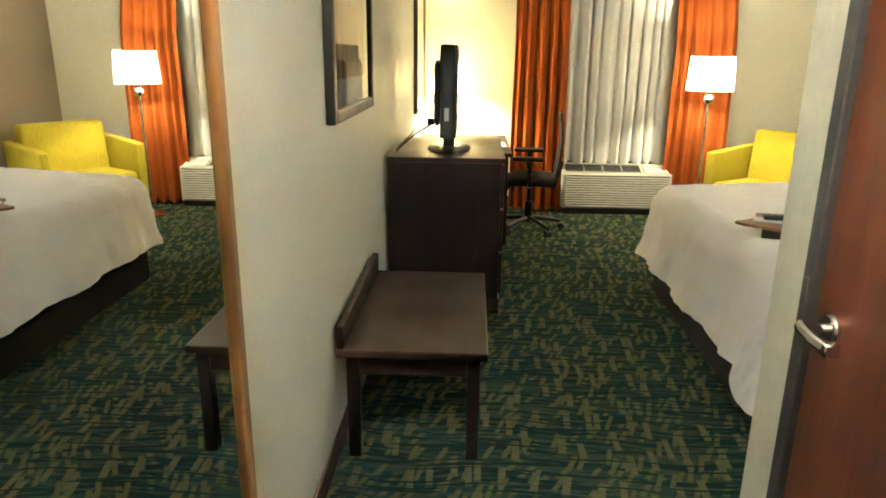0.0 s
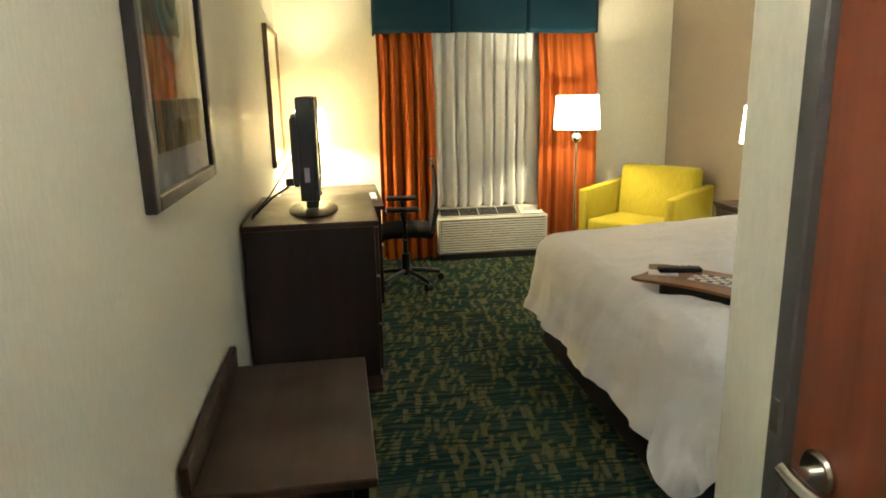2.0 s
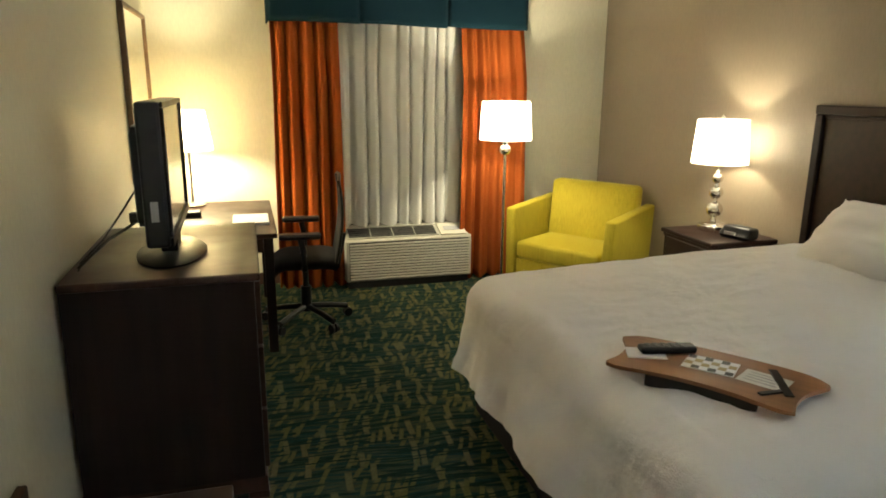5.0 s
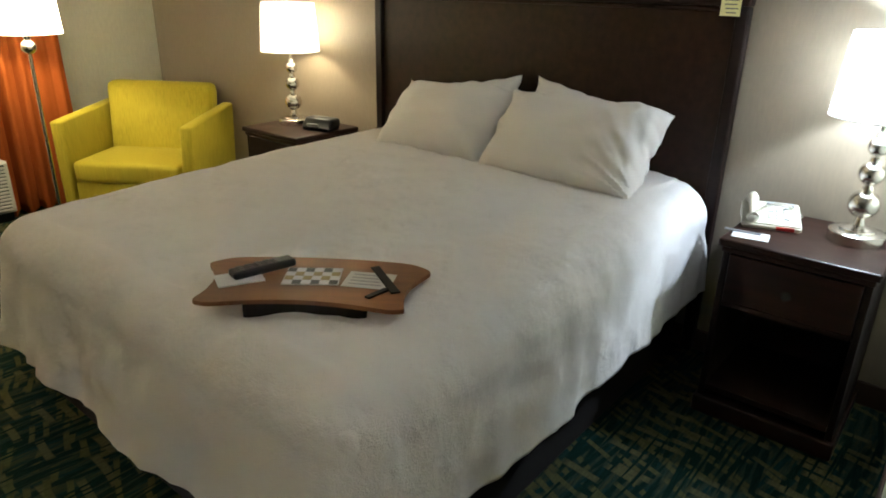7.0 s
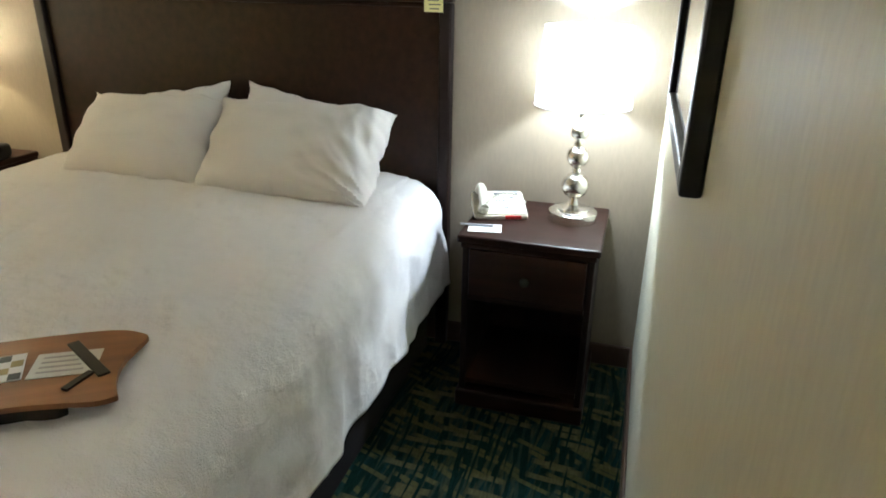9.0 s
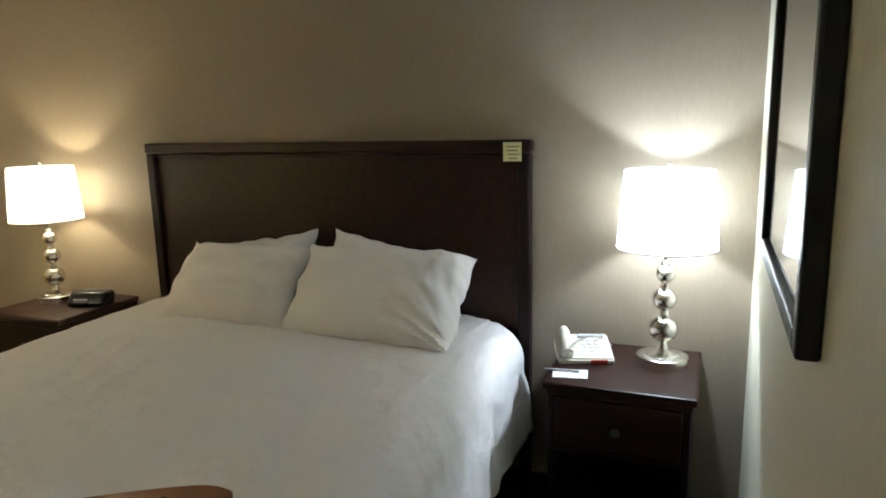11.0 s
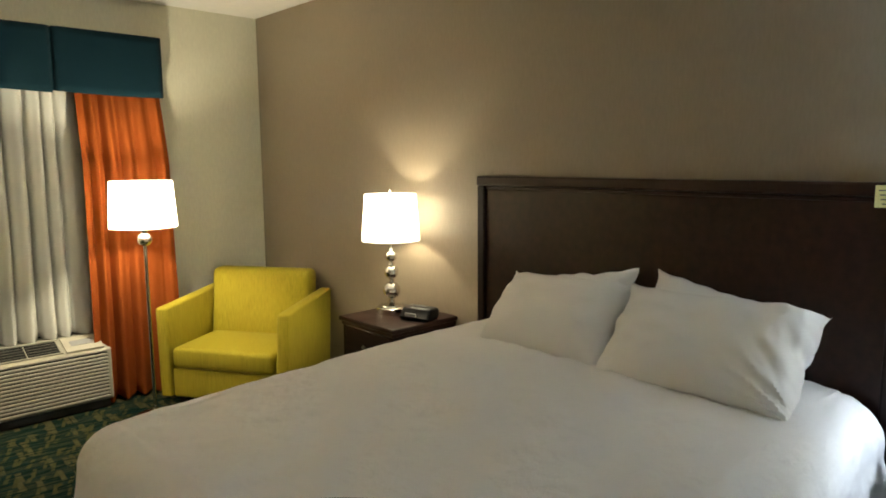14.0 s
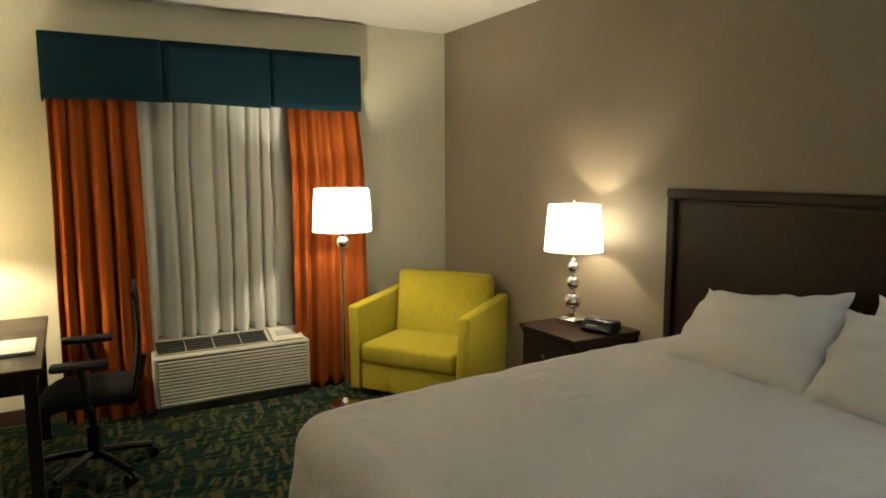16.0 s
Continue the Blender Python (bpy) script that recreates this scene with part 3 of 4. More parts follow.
# ---- office chair ----
def office_chair():
    t = thing("office_chair", pose(0.595, 5.92, 0, 0, 0, -5), "black swivel office chair with mesh back and armrests", "chair")
    for k in range(5):
        a = math.radians(18 + 72 * k)
        c, s = math.cos(a), math.sin(a)
        bm = bmesh.new()
        tube(bm, [(0.03 * c, 0.03 * s, 0.115), (0.16 * c, 0.16 * s, 0.10), (0.29 * c, 0.29 * s, 0.075)], 0.019, 10)
        sp = part("spoke", bm, M_BLACKP, t, "", True)
        bm = bmesh.new()
        for o in (-0.016, 0.016):
            p = Vector((0.295 * c, 0.295 * s, 0.03))
            d = Vector((-s, c, 0))
            tube(bm, [p + d * (o - 0.009), p + d * (o + 0.009)], 0.029, 18)
        tube(bm, [(0.29 * c, 0.29 * s, 0.03), (0.29 * c, 0.29 * s, 0.08)], 0.008, 8)
        part("caster", bm, M_BLACKP, sp, "", True)
    part("column", lathe(bmesh.new(), [(0.035, 0.085), (0.035, 0.26), (0.02, 0.262), (0.02, 0.42)], seg=20), M_BLACKP, t, "", True)
    part("mechanism", B(-0.10, 0.12, -0.08, 0.08, 0.40, 0.44, bevel=0.012), M_BLACKP, t)

    def seat_f(u, v):
        x, y = (u - 0.5) * 2, (v - 0.5) * 2
        k = 1 - 0.09 * (x * y) ** 2
        return (0.245 * x * k, 0.245 * y * k, 0.505 - 0.035 * abs(x) ** 4 - 0.03 * abs(y) ** 5 - (0.03 * x ** 4 if x < 0 else 0))
    bm = grid(bmesh.new(), 16, 16, seat_f)
    s = part("seat", bm, M_SEATF, t, "black upholstered seat", True)
    md = s.modifiers.new("thick", "SOLIDIFY")
    md.thickness, md.offset = 0.05, -1

    def back_f(u, v):
        y, z = (u - 0.5) * 2, v
        w = 0.225 * (1 - 0.14 * z ** 2)
        return (0.215 + 0.06 * math.sin(z * 2.2) - 0.02 * z + 0.012 * y * y * -1, w * y, 0.49 + 0.525 * z - 0.02 * abs(y) ** 4)
    bm = grid(bmesh.new(), 14, 14, back_f)
    bk = part("backrest", bm, M_MESH, t, "curved black mesh back", True)
    md = bk.modifiers.new("thick", "SOLIDIFY")
    md.thickness = 0.012
    rim = [back_f(u, v) for u, v in [(0, i / 10) for i in range(11)] + [(i / 8, 1) for i in range(1, 9)] + [(1, 1 - i / 10) for i in range(1, 11)]]
    part("back_frame", tube(bmesh.new(), rim, 0.011, 8), M_BLACKP, t, "", True)
    part("back_post", tube(bmesh.new(), [(0.05, 0, 0.42), (0.18, 0, 0.42), (0.235, 0, 0.48), (0.265, 0, 0.62)], 0.018, 10), M_BLACKP, t, "", True)
    for sg in (-1, 1):
        part("arm_post", tube(bmesh.new(), [(0.0, sg * 0.20, 0.43), (0.0, sg * 0.285, 0.45), (0.0, sg * 0.29, 0.56), (-0.02, sg * 0.285, 0.655)], 0.021, 10), M_BLACKP, t, "", True)
        part("armrest", B(-0.15, 0.11, sg * 0.285 - 0.042, sg * 0.285 + 0.042, 0.65, 0.685, bevel=0.014, seg=3), M_BLACKP, t)


office_chair()


# ---- air conditioner ----
def air_conditioner():
    t = thing("air_conditioner", pose(0.965, 6.57, 0), "ivory through-wall air conditioner under the window", "air conditioner")
    W, D, H = 1.045, 0.345, 0.43
    part("plinth", B(0.02, W - 0.02, 0.04, D, 0.0, 0.055), M_ACB, t, "dark recessed plinth")
    part("housing", B(0, W, 0.02, D, 0.0555, 0.385, bevel=0.012), M_ACW, t)
    bm = bmesh.new()
    vs = [bm.verts.new(p) for p in ((0, 0.02, 0.386), (W, 0.02, 0.386), (W, 0.235, 0.46), (0, 0.235, 0.46), (0, D, 0.46), (W, D, 0.46), (0, D, 0.386), (W, D, 0.386))]
    for q in ((0, 1, 2, 3), (3, 2, 5, 4), (0, 3, 4, 6), (1, 7, 5, 2), (4, 5, 7, 6), (0, 6, 7, 1)):
        bm.faces.new([vs[i] for i in q])
    part("top_cover", bm, M_ACW, t)
    # black sheet on the housing front paints the shade between louvres
    part("louvre_shade_sheet", B(0.028, W - 0.028, 0.0135, 0.0195, 0.07, 0.378), M_ACD, t, "black sheet standing for shade between the louvres")
    n = 13
    for i in range(n):
        z = 0.075 + i * 0.0232
        part("louvre", B(0.03, W - 0.03, 0.0, 0.013, z, z + 0.016, bevel=0.003, seg=1), M_ACW, t)
    slope = math.atan2(0.074, 0.215)

    def on_top(x0, x1, a0, a1, th, lift=0.0):
        b = box(bmesh.new(), x0, x1, a0, a1, lift, lift + th, bevel=0.002, seg=1)
        bmesh.ops.transform(b, matrix=pose(0, 0.02, 0.386, math.degrees(slope)), verts=b.verts)
        return b
    # flat black sheet on the slope paints the outlet's inner shade
    part("grille_shade_sheet", on_top(0.03, 0.765, 0.05, 0.20, 0.002, 0.001), M_ACD, t, "black sheet standing for shade inside the air outlet")
    for i in range(4):
        part("grille_bar", on_top(0.03, 0.765, 0.076 + i * 0.031, 0.0805 + i * 0.031, 0.003, 0.004), M_ACG, t)
    for i in range(5):
        part("grille_divider", on_top(0.03 + i * 0.182, 0.036 + i * 0.182, 0.05, 0.20, 0.004, 0.0075), M_ACW, t)
    for a0, a1 in ((0.040, 0.0495), (0.2005, 0.212)):
        part("grille_rim", on_top(0.02, 0.775, a0, a1, 0.010, 0.001), M_ACW, t)
    d = part("control_door", on_top(0.79, 1.01, 0.03, 0.205, 0.014, 0.001), M_CREAMP, t, "cream control flap")
    part("control_label", on_top(0.83, 0.97, 0.09, 0.15, 0.001, 0.0155), M_SILVERP, d, "grey control label")


air_conditioner()


# ---- curtains ----
def drape(name, x0, x1, y, z0, z1, folds, depth, material, label, seed, spread=0.0, hem=0.0, bow=0.0):
    def f(u, v):
        k = folds * (u + 0.55 / folds * noise.noise((u * folds * 0.55, seed, 0.3))) + 0.10 * noise.noise((u * folds * 0.8, v * 1.6, seed))
        a = 0.75 + 0.65 * noise.noise((u * folds * 0.45, seed * 2.0, v * 0.8))
        s = math.sin(2 * math.pi * k)
        s = 0.75 * s + 0.25 * math.sin(4 * math.pi * k + seed + v) + 0.25 * noise.noise((u * folds * 2.3, v * 1.2, seed))
        sway = 0.014 * noise.noise((u * 3, v * 1.8, seed)) + spread * (u - 0.5) * v
        x = x0 + (x1 - x0) * u + sway + 0.010 * math.cos(2 * math.pi * k) * math.sin(math.pi * min(1.0, max(0.0, u)))
        drop = min(1.0, v * 4)
        scallop = 0.012 * s * v ** 6
        return (x, y - bow * drop + depth * a * s * (0.4 + 0.45 * drop + 0.15 * v), z1 + (z0 - z1) * v + scallop)
    bm = grid(bmesh.new(), folds * 20, 34, f)
    ob = link(name, bm, material, True)
    tagged(ob, label, "curtain")
    md = ob.modifiers.new("thick", "SOLIDIFY")
    md.thickness = 0.003
    if hem:
        b2 = grid(bmesh.new(), folds * 20, 3, lambda u, v: Vector(f(u, 1 - hem * (1 - v))) + Vector((0, -0.0045, 0)))
        part("hem", b2, material, ob, "doubled hem", True)
    return ob


drape("drape", 0.47, 0.97, 6.77, 0.026, 2.12, 5, 0.070, M_ORANGE, "burnt orange floor-length drape hanging in folds", 3, 0.03, 0.03, 0.07)
drape("drape", 1.95, 2.48, 6.77, 0.026, 2.12, 5, 0.060, M_ORANGE, "burnt orange floor-length drape glowing behind the lamp", 8, 0.05, 0.03, 0.11)
drape("sheer_curtain", 0.93, 2.09, 6.835, 0.470, 2.12, 10, 0.046, M_SHEER, "sheer white curtain with a doubled hem over the window", 5, 0.0, 0.055)


def valance():
    t = thing("valance", pose(0.45, 6.70, 2.035), "teal fabric box valance with inverted pleats", "valance")
    W, H, D = 2.045, 0.395, 0.218
    xs = [0.0, 0.685, 1.375, W]
    for a, b in zip(xs, xs[1:]):
        def f(u, v, a=a, b=b):
            x = a + 0.006 + (b - a - 0.012) * u
            e = min(u, 1 - u)
            return (x, 0.008 * max(0, 1 - e / 0.03) - 0.006 * v * math.sin(math.pi * u), H * (1 - v) + 0.008 * math.sin(3 * u + a * 2) * v)
        pn = part("panel", grid(bmesh.new(), 24, 8, f), M_TEAL, t, "", True)
        md = pn.modifiers.new("thick", "SOLIDIFY")
        md.thickness = 0.006
    for x in xs[1:3]:
        part("pleat", B(x - 0.05, x + 0.05, 0.016, 0.024, 0.008, H - 0.01), M_TEAL, t)
    for x in (0.0, W - 0.012):
        part("return", B(x, x + 0.012, 0.012, D, 0.0, H, bevel=0.003, seg=1), M_TEAL, t)
    part("top_board", B(0.012, W - 0.012, 0.026, D, H - 0.018, H - 0.002), M_TEAL, t)


valance()


# ---- armchair ----
def armchair():
    t = thing("armchair", pose(2.79, 6.215, 0, 0, 0, -57), "chartreuse upholstered armchair with square arms in the corner", "armchair")
    # its front looks along -y
    W, D = 0.92, 0.71
    for sg in (-1, 1):
        bm = bmesh.new()
        x0, x1 = sorted((sg * W / 2, sg * (W / 2 - 0.085)))
        box(bm, x0, x1, -D / 2, D / 2 - 0.02, 0.05, 0.66, bevel=0.018, seg=3)
        for v in bm.verts:
            if v.co.z > 0.4:
                v.co.z += 0.055 * (v.co.y + D / 2) / D - 0.015
                v.co.x += sg * 0.022
                v.co.y += 0.02 * (0.5 - v.co.y)
        part("arm", bm, M_LIME, t, "", True)
    part("seat_base", B(-W / 2 + 0.087, W / 2 - 0.087, -D / 2 + 0.02, D / 2 - 0.10, 0.05, 0.243, bevel=0.014, seg=3), M_LIME, t, "", True)
    bm = box(bmesh.new(), -W / 2 + 0.09, W / 2 - 0.09, -D / 2 + 0.005, D / 2 - 0.17, 0.245, 0.39, bevel=0.035, seg=4)
    for v in bm.verts:
        if v.co.z > 0.35:
            v.co.z += 0.025 * (1 - (v.co.x / 0.31) ** 2) * (1 - min(1, abs(v.co.y + 0.1) / 0.3) ** 2)
    part("seat_cushion", bm, M_LIME, t, "plump chartreuse cushion", True)
    bm = box(bmesh.new(), -W / 2 + 0.075, W / 2 - 0.075, D / 2 - 0.19, D / 2 - 0.04, 0.30, 0.84, bevel=0.045, seg=4)
    for v in bm.verts:
        v.co.y += 0.10 * (v.co.z - 0.45) - 0.02
    part("backrest", bm, M_LIME, t, "", True)
    for x, y in ((-0.33, -0.28), (0.33, -0.28), (-0.33, 0.24), (0.33, 0.24)):
        part("foot", B(x - 0.025, x + 0.025, y - 0.025, y + 0.025, 0, 0.0495, bevel=0.004), M_DARKZ_SHADED, t, "dark wood foot")


armchair()


# ---- nightstands ----
def nightstand(x, y, label):
    t = thing("nightstand", pose(x, y, 0), label, "nightstand", "nightstands beside the bed")
    W, L, H = 0.47, 0.50, 0.71
    part("top", B(-0.012, W, 0, L, H - 0.028, H, bevel=0.008), M_DARK, t)
    part("moulding", B(0.0, W, 0.012, L - 0.012, H - 0.05, H - 0.0285, bevel=0.006), M_DARK, t)
    for yy in (0.018, L - 0.04):
        part("side_panel", B(0.01, W, yy, yy + 0.022, 0.07, H - 0.0505, bevel=0.002, seg=1), M_DARKZ_SHADED, t)
    part("back_panel", B(W - 0.012, W - 0.002, 0.041, L - 0.041, 0.07, H - 0.0505), M_DARKZ_SHADED, t)
    part("shelf", B(0.012, W - 0.013, 0.041, L - 0.041, 0.10, 0.122), M_DARK, t)
    part("base", B(-0.004, W, 0.006, L - 0.006, 0.0, 0.0695, bevel=0.008), M_DARK, t)
    part("divider", B(0.012, W - 0.013, 0.041, L - 0.041, 0.455, 0.472), M_DARK, t)
    d = part("drawer", B(0.004, 0.024, 0.043, L - 0.043, 0.476, H - 0.054, bevel=0.004), M_DARK, t)
    bm = bmesh.new()
    tube(bm, [(0.004, L / 2, 0.565), (-0.012, L / 2, 0.565)], 0.006, 10)
    tube(bm, [(-0.008, L / 2, 0.565), (-0.014, L / 2, 0.565), (-0.022, L / 2, 0.565)], 0.017, 20)
    part("knob", bm, M_CHROME, d, "round nickel knob", True)


nightstand(2.84, 1.87, "dark espresso nightstand with drawer and open shelf holding a telephone")
nightstand(2.84, 4.67, "dark espresso nightstand with drawer holding a clock radio")


# ---- bed ----
BX0, BX1, BY0, BY1, BTOP = 1.225, 3.25, 2.54, 4.45, 0.735


def bed():
    t = thing("bed", pose(0, 0, 0), "king bed with white duvet over a black base", "bed")
    part("base", B(BX0 + 0.07, BX1, BY0 + 0.06, BY1 - 0.06, 0.0, 0.36, bevel=0.015), M_BOXSP, t, "black fabric bed base")
    part("mattress", B(BX0 + 0.03, BX1, BY0 + 0.03, BY1 - 0.03, 0.362, BTOP - 0.065, bevel=0.05, seg=4), M_BED, t, "white mattress", True)
    R, DROP = 0.14, 0.385
    x_lo, x_hi = BX0 - DROP, BX1 - 0.01
    y_lo, y_hi = BY0 - DROP, BY1 + DROP
    arc = R * math.pi / 2

    def ridge(x, y, z):
        return 1 - 2 * abs(noise.noise((x, y, z)))

    def f(u, v):
        sx, sy = x_lo + (x_hi - x_lo) * u, y_lo + (y_hi - y_lo) * v
        px, py = max(sx, BX0 + R), min(max(sy, BY0 + R), BY1 - R)
        dx, dy = sx - px, sy - py
        d = math.hypot(dx, dy)
        lump = 0.012 * noise.noise((sx * 2.2, sy * 2.2, 3.0)) + 0.007 * noise.noise((sx * 6.0, sy * 6.0, 1.0))
        lump += 0.006 * ridge(sx * 4 + sy * 3, sy * 7 - sx * 2, 2.0) + 0.002 * noise.noise((sx * 24.0, sy * 27.0, 7.0))
        crown = 0.04 * max(0.0, 1 - ((sy - 3.5) / 1.05) ** 2) * min(1.0, max(0.0, (sx - BX0) / 0.8)) + 0.02 * max(0.0, (sx - 2.0) / 1.2)
        crown -= 0.036 * min(1.0, max(0.0, (2.5 - sx) / 1.1))
        if d < 1e-6:
            return (sx, sy, BTOP + 0.012 + crown + lump)
        nx, ny = dx / d, dy / d
        # the corners of the duvet are rounded
        d *= (1 + (0.16 if ny > 0 else 0.55) * abs(nx * ny)) * max(abs(nx), abs(ny))
        a = min(d, arc) / R
        out, fall = R * math.sin(a), R * (1 - math.cos(a))
        e = max(0.0, d - arc)
        along = px + py + math.atan2(dy, dx) * 0.35
        warp = along * 11 + 3.0 * noise.noise((px * 1.9, py * 1.9, 0))
        fold = (0.5 + 0.5 * noise.noise((px * 1.7, py * 1.7, 5.0))) * math.sin(warp) + 0.35 * noise.noise((along * 13, e * 2.0, 4.0))
        k = min(1.0, e / 0.25)
        out += e * (0.08 + 0.09 * max(0.0, -nx)) + 0.024 * fold * k + 0.5 * lump + 0.010 * ridge(along * 7, e * 6, 3.0) * k
        fall += e * (0.985 + 0.06 * noise.noise((px * 3, py * 3, 9.0)))
        wob = 0.012 * noise.noise((px * 9, py * 9, e * 9.0))
        return (px + nx * (out + wob), py + ny * (out + wob), max(0.035, BTOP + 0.012 + crown * 0.75 - fall + lump * 0.6))
    bm = grid(bmesh.new(), 210, 230, f)
    dv = part("duvet", bm, M_BED, t, "white cotton duvet hanging over the foot and sides", True)
    md = dv.modifiers.new("thick", "SOLIDIFY")
    md.thickness, md.offset = 0.012, -1
    hem = grid(bmesh.new(), 2, 230, lambda u, v: Vector(f(0.022 * u, v)) + Vector((-0.004, 0, 0)))
    part("hem", hem, M_BED, dv, "stitched duvet hem", True)


bed()


def headboard():
    t = thing("headboard", pose(XE - 0.002, 2.525, 0), "dark espresso wood headboard with a raised frame behind the bed", "headboard")
    L, H = 1.955, 1.51
    part("panel", B(-0.028, 0.0, 0.03, L - 0.03, 0.30, H - 0.03), M_DARKX, t, "dark flat panel")
    for y in (0.0, L - 0.05):
        part("stile", B(-0.05, 0.0, y, y + 0.05, 0.0, H - 0.051, bevel=0.008), M_DARKZ_SHADED, t)
    part("top_rail", B(-0.054, 0.0, -0.004, L + 0.004, H - 0.05, H, bevel=0.010), M_DARK, t)
    part("inner_moulding", B(-0.040, -0.0285, 0.052, L - 0.052, H - 0.068, H - 0.0515, bevel=0.004), M_DARK, t)


headboard()
t = thing("sticky_note", pose(XE - 0.0575, 2.594, 1.463), "pale yellow note stuck on the headboard rail", "note")
part("sheet", B(-0.0015, 0.0, -0.037, 0.037, -0.037, 0.037), M_NOTE, t)
for i in range(4):
    part("print_line", B(-0.0028, -0.0018, -0.028 + 0.006 * (i % 2), 0.027 - 0.004 * i, 0.018 - 0.015 * i, 0.022 - 0.015 * i), M_INK, t, "unreadable printed line")


def pillow(m, label, seed, w=0.66, h=0.53, thick=0.10, open_end=0.0):
    """Lies in its own xy plane; open_end: how strongly the case is creased towards its open end at +x."""
    def shell(sg):
        def f(u, v):
            x, y = (u - 0.5) * 2, (v - 0.5) * 2
            soft_end = 0.6 * min(1.0, open_end) if x > 0 else 0.0
            pin = 1 - 0.10 * (1 - x ** 4) * abs(y) ** 2 - 0.12 * soft_end * x ** 4 * abs(y) ** 3
            pin2 = 1 - 0.07 * (1 - y ** 4) * abs(x) ** 2
            b = max(0.0, (1 - abs(x) ** (3 + 4 * soft_end)) * (1 - abs(y) ** 3)) ** (0.6 - 0.12 * soft_end)
            wr = 0.014 * noise.noise((x * 2.6 + seed, y * 3.2, sg * 2)) * b
            # creases fan out from the lower corner of the open end
            near = max(0.0, x - 0.1) ** 1.3
            fan = math.atan2(y + 1.05, 1.25 - x)
            run = math.hypot(y + 1.05, 1.25 - x)
            crease = 1 - 2 * abs(noise.noise((fan * 5.0 + seed, run * 1.1, 1.5)))
            crease += 0.5 * (1 - 2 * abs(noise.noise((fan * 10.0 + seed, run * 2.2, 4.5))))
            wr += open_end * 0.030 * crease * near * min(1.0, b * 2)
            # soft tugs along the seams
            tug = max(0.0, abs(x) - 0.55) + max(0.0, abs(y) - 0.6)
            wr += 0.012 * noise.noise((x * 7 + seed, y * 7, 3.0)) * tug * min(1.0, b * 3)
            ex = 0.016 * noise.noise((y * 4, seed, 1.0)) * abs(x) ** 3
            ey = 0.016 * noise.noise((x * 4, seed, 5.0)) * abs(y) ** 3
            return (w / 2 * x * pin2 + ex, h / 2 * y * pin + ey, sg * (thick * b + wr) + 0.022 * noise.noise((x * 2.4, y * 2.4, seed)) * (1 - b))
        return f
    bm = bmesh.new()
    grid(bm, 72, 54, shell(1))
    grid(bm, 72, 54, shell(-1))
    bmesh.ops.remove_doubles(bm, verts=bm.verts, dist=0.0008)
    ob = link("pillow", bm, M_PILLOW, True)
    ob.matrix_basis = m
    return tagged(ob, label, "pillow", "pillows on the bed")


pillow(pose(3.14, 3.77, 0.885, 64, -9, -90), "white pillow propped upright against the headboard", 4.0, 0.64, 0.44)
pillow(pose(3.14, 3.09, 0.888, 64, 8, -90), "white pillow propped upright behind another", 9.0, 0.67, 0.45, 0.10, 0.6)
pillow(pose(2.985, 3.745, 0.905, 46, -2, -91), "white pillow leaning on the pillows behind", 2.0, 0.70, 0.45, 0.125, 0.25)
pillow(pose(2.965, 3.065, 0.905, 45, 1, -88), "plump white pillow with creased open end", 6.0, 0.745, 0.475, 0.13, 1.1)


# ---- lap desk ----
def lap_desk():
    t = thing("lap_desk", pose(1.555, 3.00, 0.722, 0, 0, -54), "walnut lap desk with black cushion lying on the bed", "lap desk")
    n = 16
    out = [(0.245 * u, -0.14 + 0.045 * (1 - u * u) + 0.022 * abs(u) ** 14) for u in (-1 + 2 * i / n for i in range(n + 1))]
    out += [(0.255 - 0.012, -0.11), (0.236, -0.06), (0.243, 0.0), (0.268, 0.05), (0.287, 0.085)]
    out += [(0.288 * u, 0.132 + 0.022 * (1 - u * u) - 0.035 * abs(u) ** 10) for u in (1 - 2 * i / n for i in range(n + 1))]
    out += [(-0.287, 0.085), (-0.262, 0.05), (-0.238, 0.0), (-0.236, -0.06), (-0.25, -0.11)]
    out = [(x * 1.08 - 0.022, y * 1.12 + 0.006) for x, y in out]
    for _ in range(3):
        out = [q for p, r in zip(out, out[1:] + out[:1]) for q in ((0.75 * p[0] + 0.25 * r[0], 0.75 * p[1] + 0.25 * r[1]), (0.25 * p[0] + 0.75 * r[0], 0.25 * p[1] + 0.75 * r[1]))]
    part("board", slab(bmesh.new(), out, 0.04, 0.052, 0.003), M_TRAY, t, "curved walnut-veneer board")
    part("cushion", slab(bmesh.new(), [(x * 0.60, y * 0.60 - 0.024) for x, y in out], -0.02, 0.0395), M_BOXSP, t, "black bean cushion")
    bm = B(0.155, 0.18, -0.05, 0.13, 0.0525, 0.057, bevel=0.001, seg=1)
    bmesh.ops.rotate(bm, cent=(0.167, 0.05, 0.05), matrix=Matrix.Rotation(0.45, 3, "Z"), verts=bm.verts)
    part("strap", bm, M_BLACKP, t, "black elastic strap")
    bm = bmesh.new()
    box(bm, 0.13, 0.20, -0.055, -0.04, 0.0525, 0.058)
    bmesh.ops.rotate(bm, cent=(0.165, -0.05, 0.05), matrix=Matrix.Rotation(0.9, 3, "Z"), verts=bm.verts)
    part("pen_loop", bm, M_BLACKP, t)


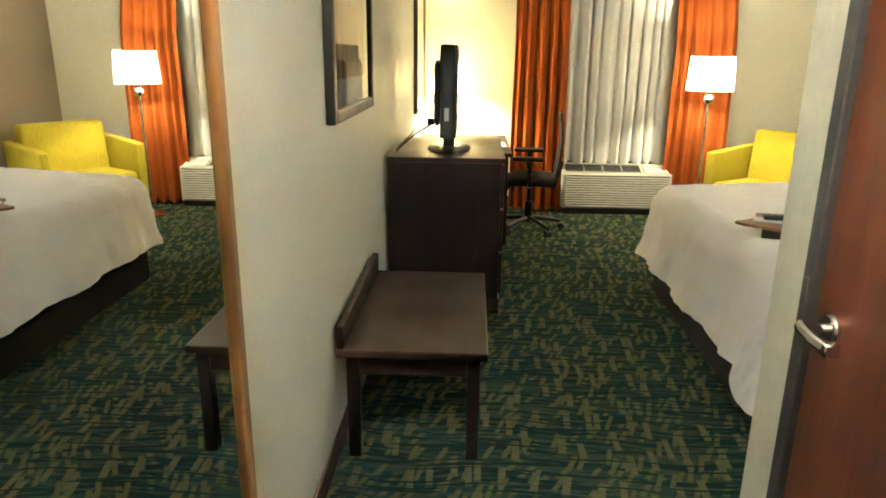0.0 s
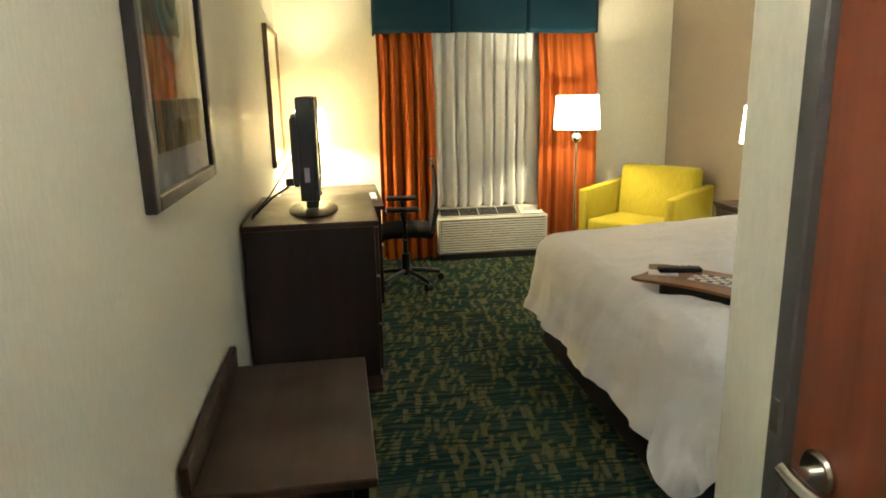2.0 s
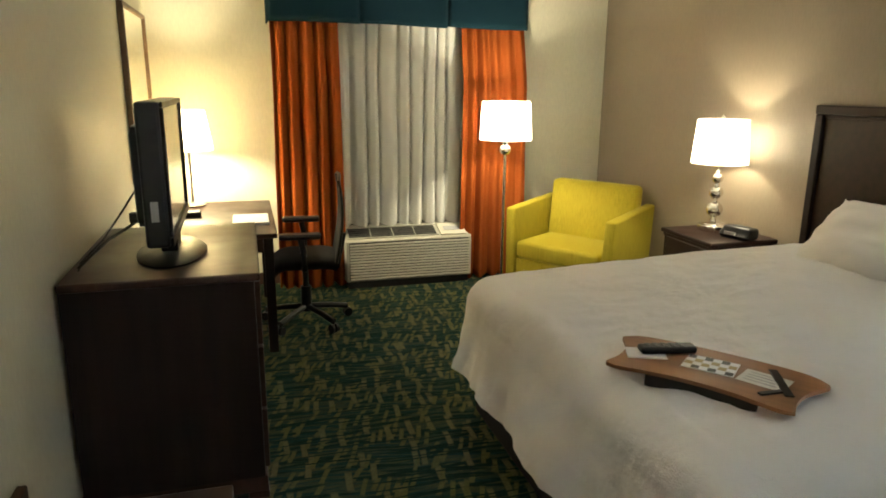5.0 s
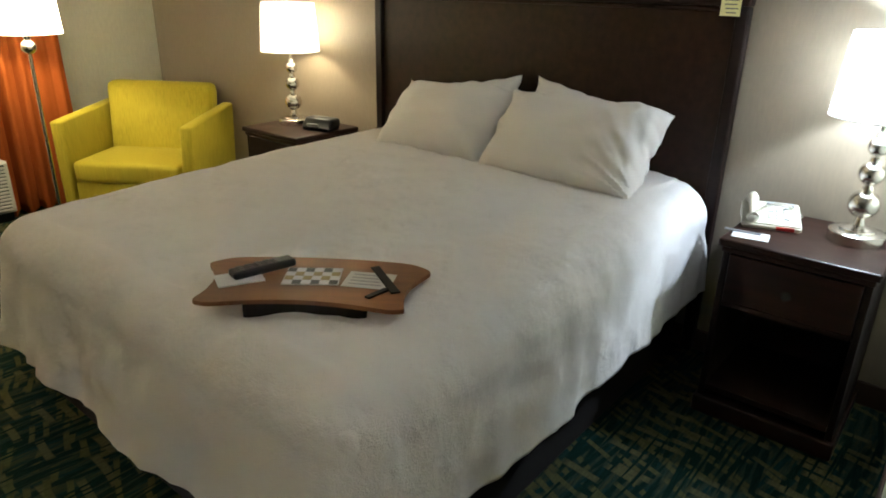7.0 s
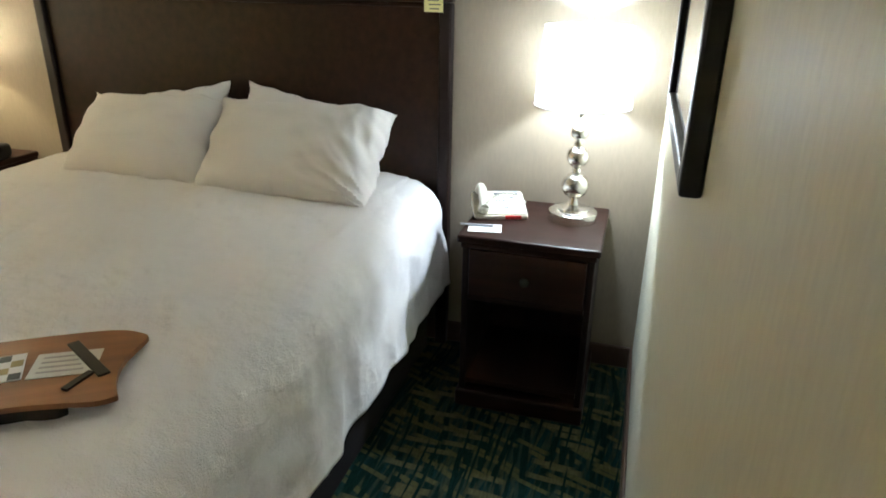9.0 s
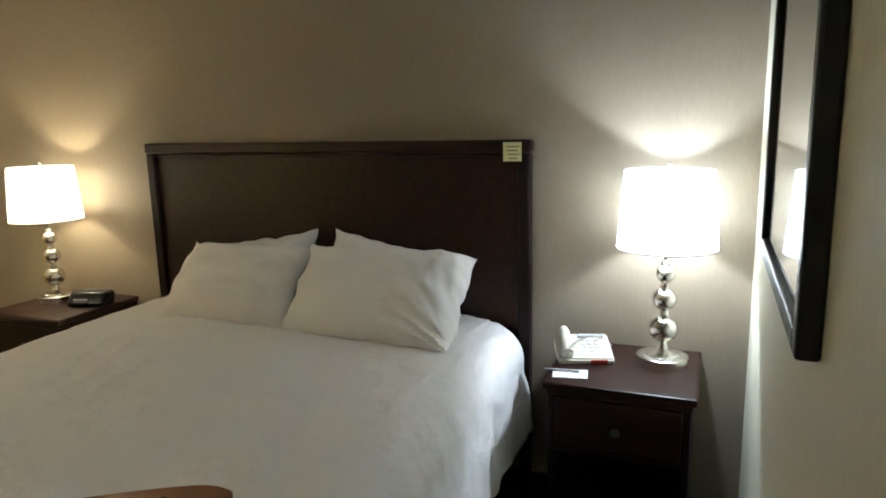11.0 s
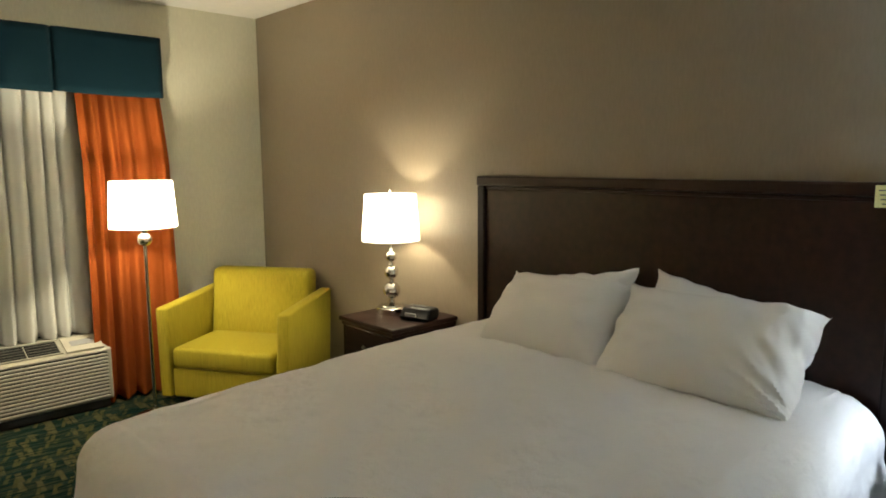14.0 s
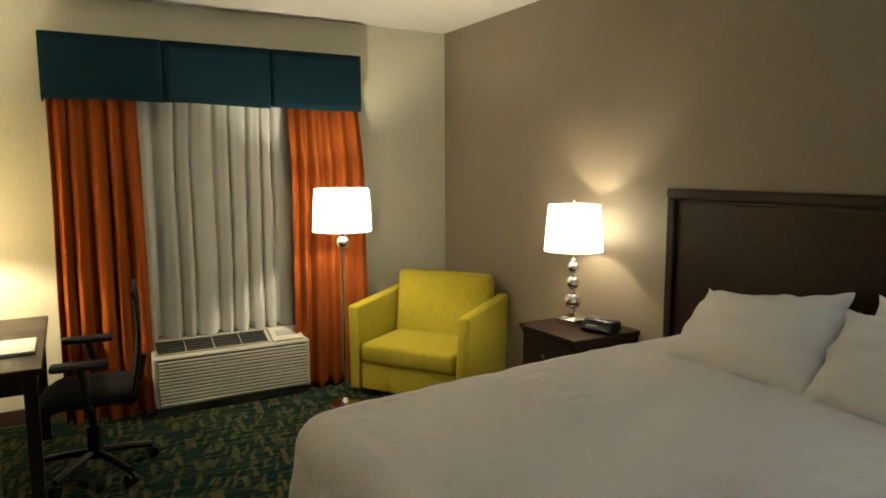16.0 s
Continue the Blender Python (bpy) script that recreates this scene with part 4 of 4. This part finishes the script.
lap_desk()
LAP = pose(1.555, 3.00, 0.7745, 0, 0, -54)
t = thing("remote_control", LAP @ pose(-0.165, 0.058, 0.005, 0, 0, -48), "black remote control on the lap desk", "remote control")
part("body", B(-0.024, 0.024, -0.09, 0.09, 0, 0.022, bevel=0.008, seg=3), M_BLACKP, t)
for i in range(5):
    for j in range(3):
        part("button", B(-0.016 + j * 0.012, -0.008 + j * 0.012, -0.07 + i * 0.026, -0.056 + i * 0.026, 0.0215, 0.0245), M_GREYP, t)
t = thing("card_holder", LAP @ pose(-0.215, 0.01, 0.0, 0, 0, 30), "clear plastic sleeve with a white card", "card")
part("sleeve", B(-0.06, 0.06, -0.04, 0.04, 0, 0.004), M_PAPER, t)
t = thing("channel_card", LAP @ pose(-0.025, 0.045, 0.0, 0, 0, 4), "checkered channel guide card on the lap desk", "card")
part("card", B(-0.075, 0.075, -0.055, 0.055, 0, 0.002), M_PAPER, t)
for i in range(6):
    for j in range(4):
        if (i + j) % 2:
            part("patch", B(-0.073 + i * 0.0245, -0.050 + i * 0.0245, -0.053 + j * 0.0268, -0.028 + j * 0.0268, 0.0022, 0.0028), M_TAN if (i * 3 + j) % 3 else M_INK, t, "printed patch")
t = thing("paper_slip", LAP @ pose(0.13, 0.035, -0.0005, 0, 0, -6), "grey printed slip tucked under the strap", "paper")
part("sheet", B(-0.065, 0.065, -0.05, 0.05, 0.0005, 0.0012), M_MAT, t)
for i in range(4):
    part("print_line", B(-0.05, 0.04 - 0.008 * i, -0.032 + 0.02 * i, -0.026 + 0.02 * i, 0.0014, 0.0019), M_SILVERP, t, "unreadable printed line")


# ---- small things on the nightstands ----
def telephone():
    t = thing("telephone", pose(3.12, 2.28, 0.71, 0, 0, -72), "cream corded telephone on the nightstand", "telephone")
    bm = bmesh.new()
    vs = [bm.verts.new(p) for p in ((-0.10, -0.09, 0), (0.10, -0.09, 0), (0.10, 0.09, 0), (-0.10, 0.09, 0), (-0.10, -0.09, 0.022), (0.10, -0.09, 0.022), (0.10, 0.09, 0.06), (-0.10, 0.09, 0.06))]
    for q in ((3, 2, 1, 0), (4, 5, 6, 7), (0, 1, 5, 4), (1, 2, 6, 5), (2, 3, 7, 6), (3, 0, 4, 7)):
        bm.faces.new([vs[i] for i in q])
    bmesh.ops.bevel(bm, geom=list(bm.edges), offset=0.006, segments=2, affect="EDGES")
    part("body", bm, M_CREAMP, t, "", True)
    bm = tube(bmesh.new(), [(-0.065, -0.088, 0.046), (-0.065, -0.04, 0.058), (-0.065, 0.04, 0.074), (-0.065, 0.088, 0.075)], 0.017, 14)
    ball(bm, -0.065, -0.070, 0.040, 0.023, 16)
    ball(bm, -0.065, 0.074, 0.066, 0.023, 16)
    part("handset", bm, M_CREAMP, t, "", True)
    for i in range(4):
        for j in range(3):
            y = -0.045 + i * 0.025
            z = 0.022 + (y + 0.09) / 0.18 * 0.038
            part("key", B(-0.01 + j * 0.026, 0.008 + j * 0.026, y, y + 0.015, z - 0.002, z + 0.008, bevel=0.002, seg=1), M_PAPER, t)
    part("label", B(0.015, 0.075, -0.0925, -0.0895, 0.004, 0.018), M_RED, t, "red label")
    part("display", B(-0.015, 0.08, 0.055, 0.08, 0.052, 0.0615), M_SILVERP, t)
    pts = []
    for i in range(90):
        s = i / 89
        a = s * 2 * math.pi * 22
        pts.append((-0.06 + 0.175 * s + 0.005 * math.cos(a), -0.085 + 0.17 * s, 0.025 * math.sin(math.pi * s) + 0.065 - 0.05 * s * s + 0.005 * math.sin(a)))
    part("cord", tube(bmesh.new(), pts, 0.0022, 5), M_CREAMP, t, "coiled cord", True)


telephone()
t = thing("tent_card", pose(2.925, 2.29, 0.7105, 0, 0, -80), "white card with a pen on the nightstand", "card")
part("card", B(-0.06, 0.06, -0.04, 0.04, 0, 0.002), M_PAPER, t)
part("pen", tube(bmesh.new(), [(-0.09, 0.02, 0.007), (0.03, 0.012, 0.007)], 0.004, 8), M_SILVERP, t, "thin silver pen", True)
t = thing("clock_radio", pose(3.10, 4.77, 0.71, 0, 0, -75), "black clock radio on the nightstand", "clock radio")
bm = box(bmesh.new(), -0.10, 0.10, -0.065, 0.065, 0, 0.07, bevel=0.022, seg=4)
for v in bm.verts:
    if v.co.y < -0.03 and v.co.z > 0.03:
        v.co.y += 0.03
part("body", bm, M_BLACKP, t, "", True)
part("display", B(-0.055, 0.02, -0.064, -0.055, 0.018, 0.042, bevel=0.002, seg=1), M_SILVERP, t, "grey display window")
part("buttons", B(-0.05, 0.05, 0.0, 0.03, 0.069, 0.074, bevel=0.002, seg=1), M_GREYP, t)
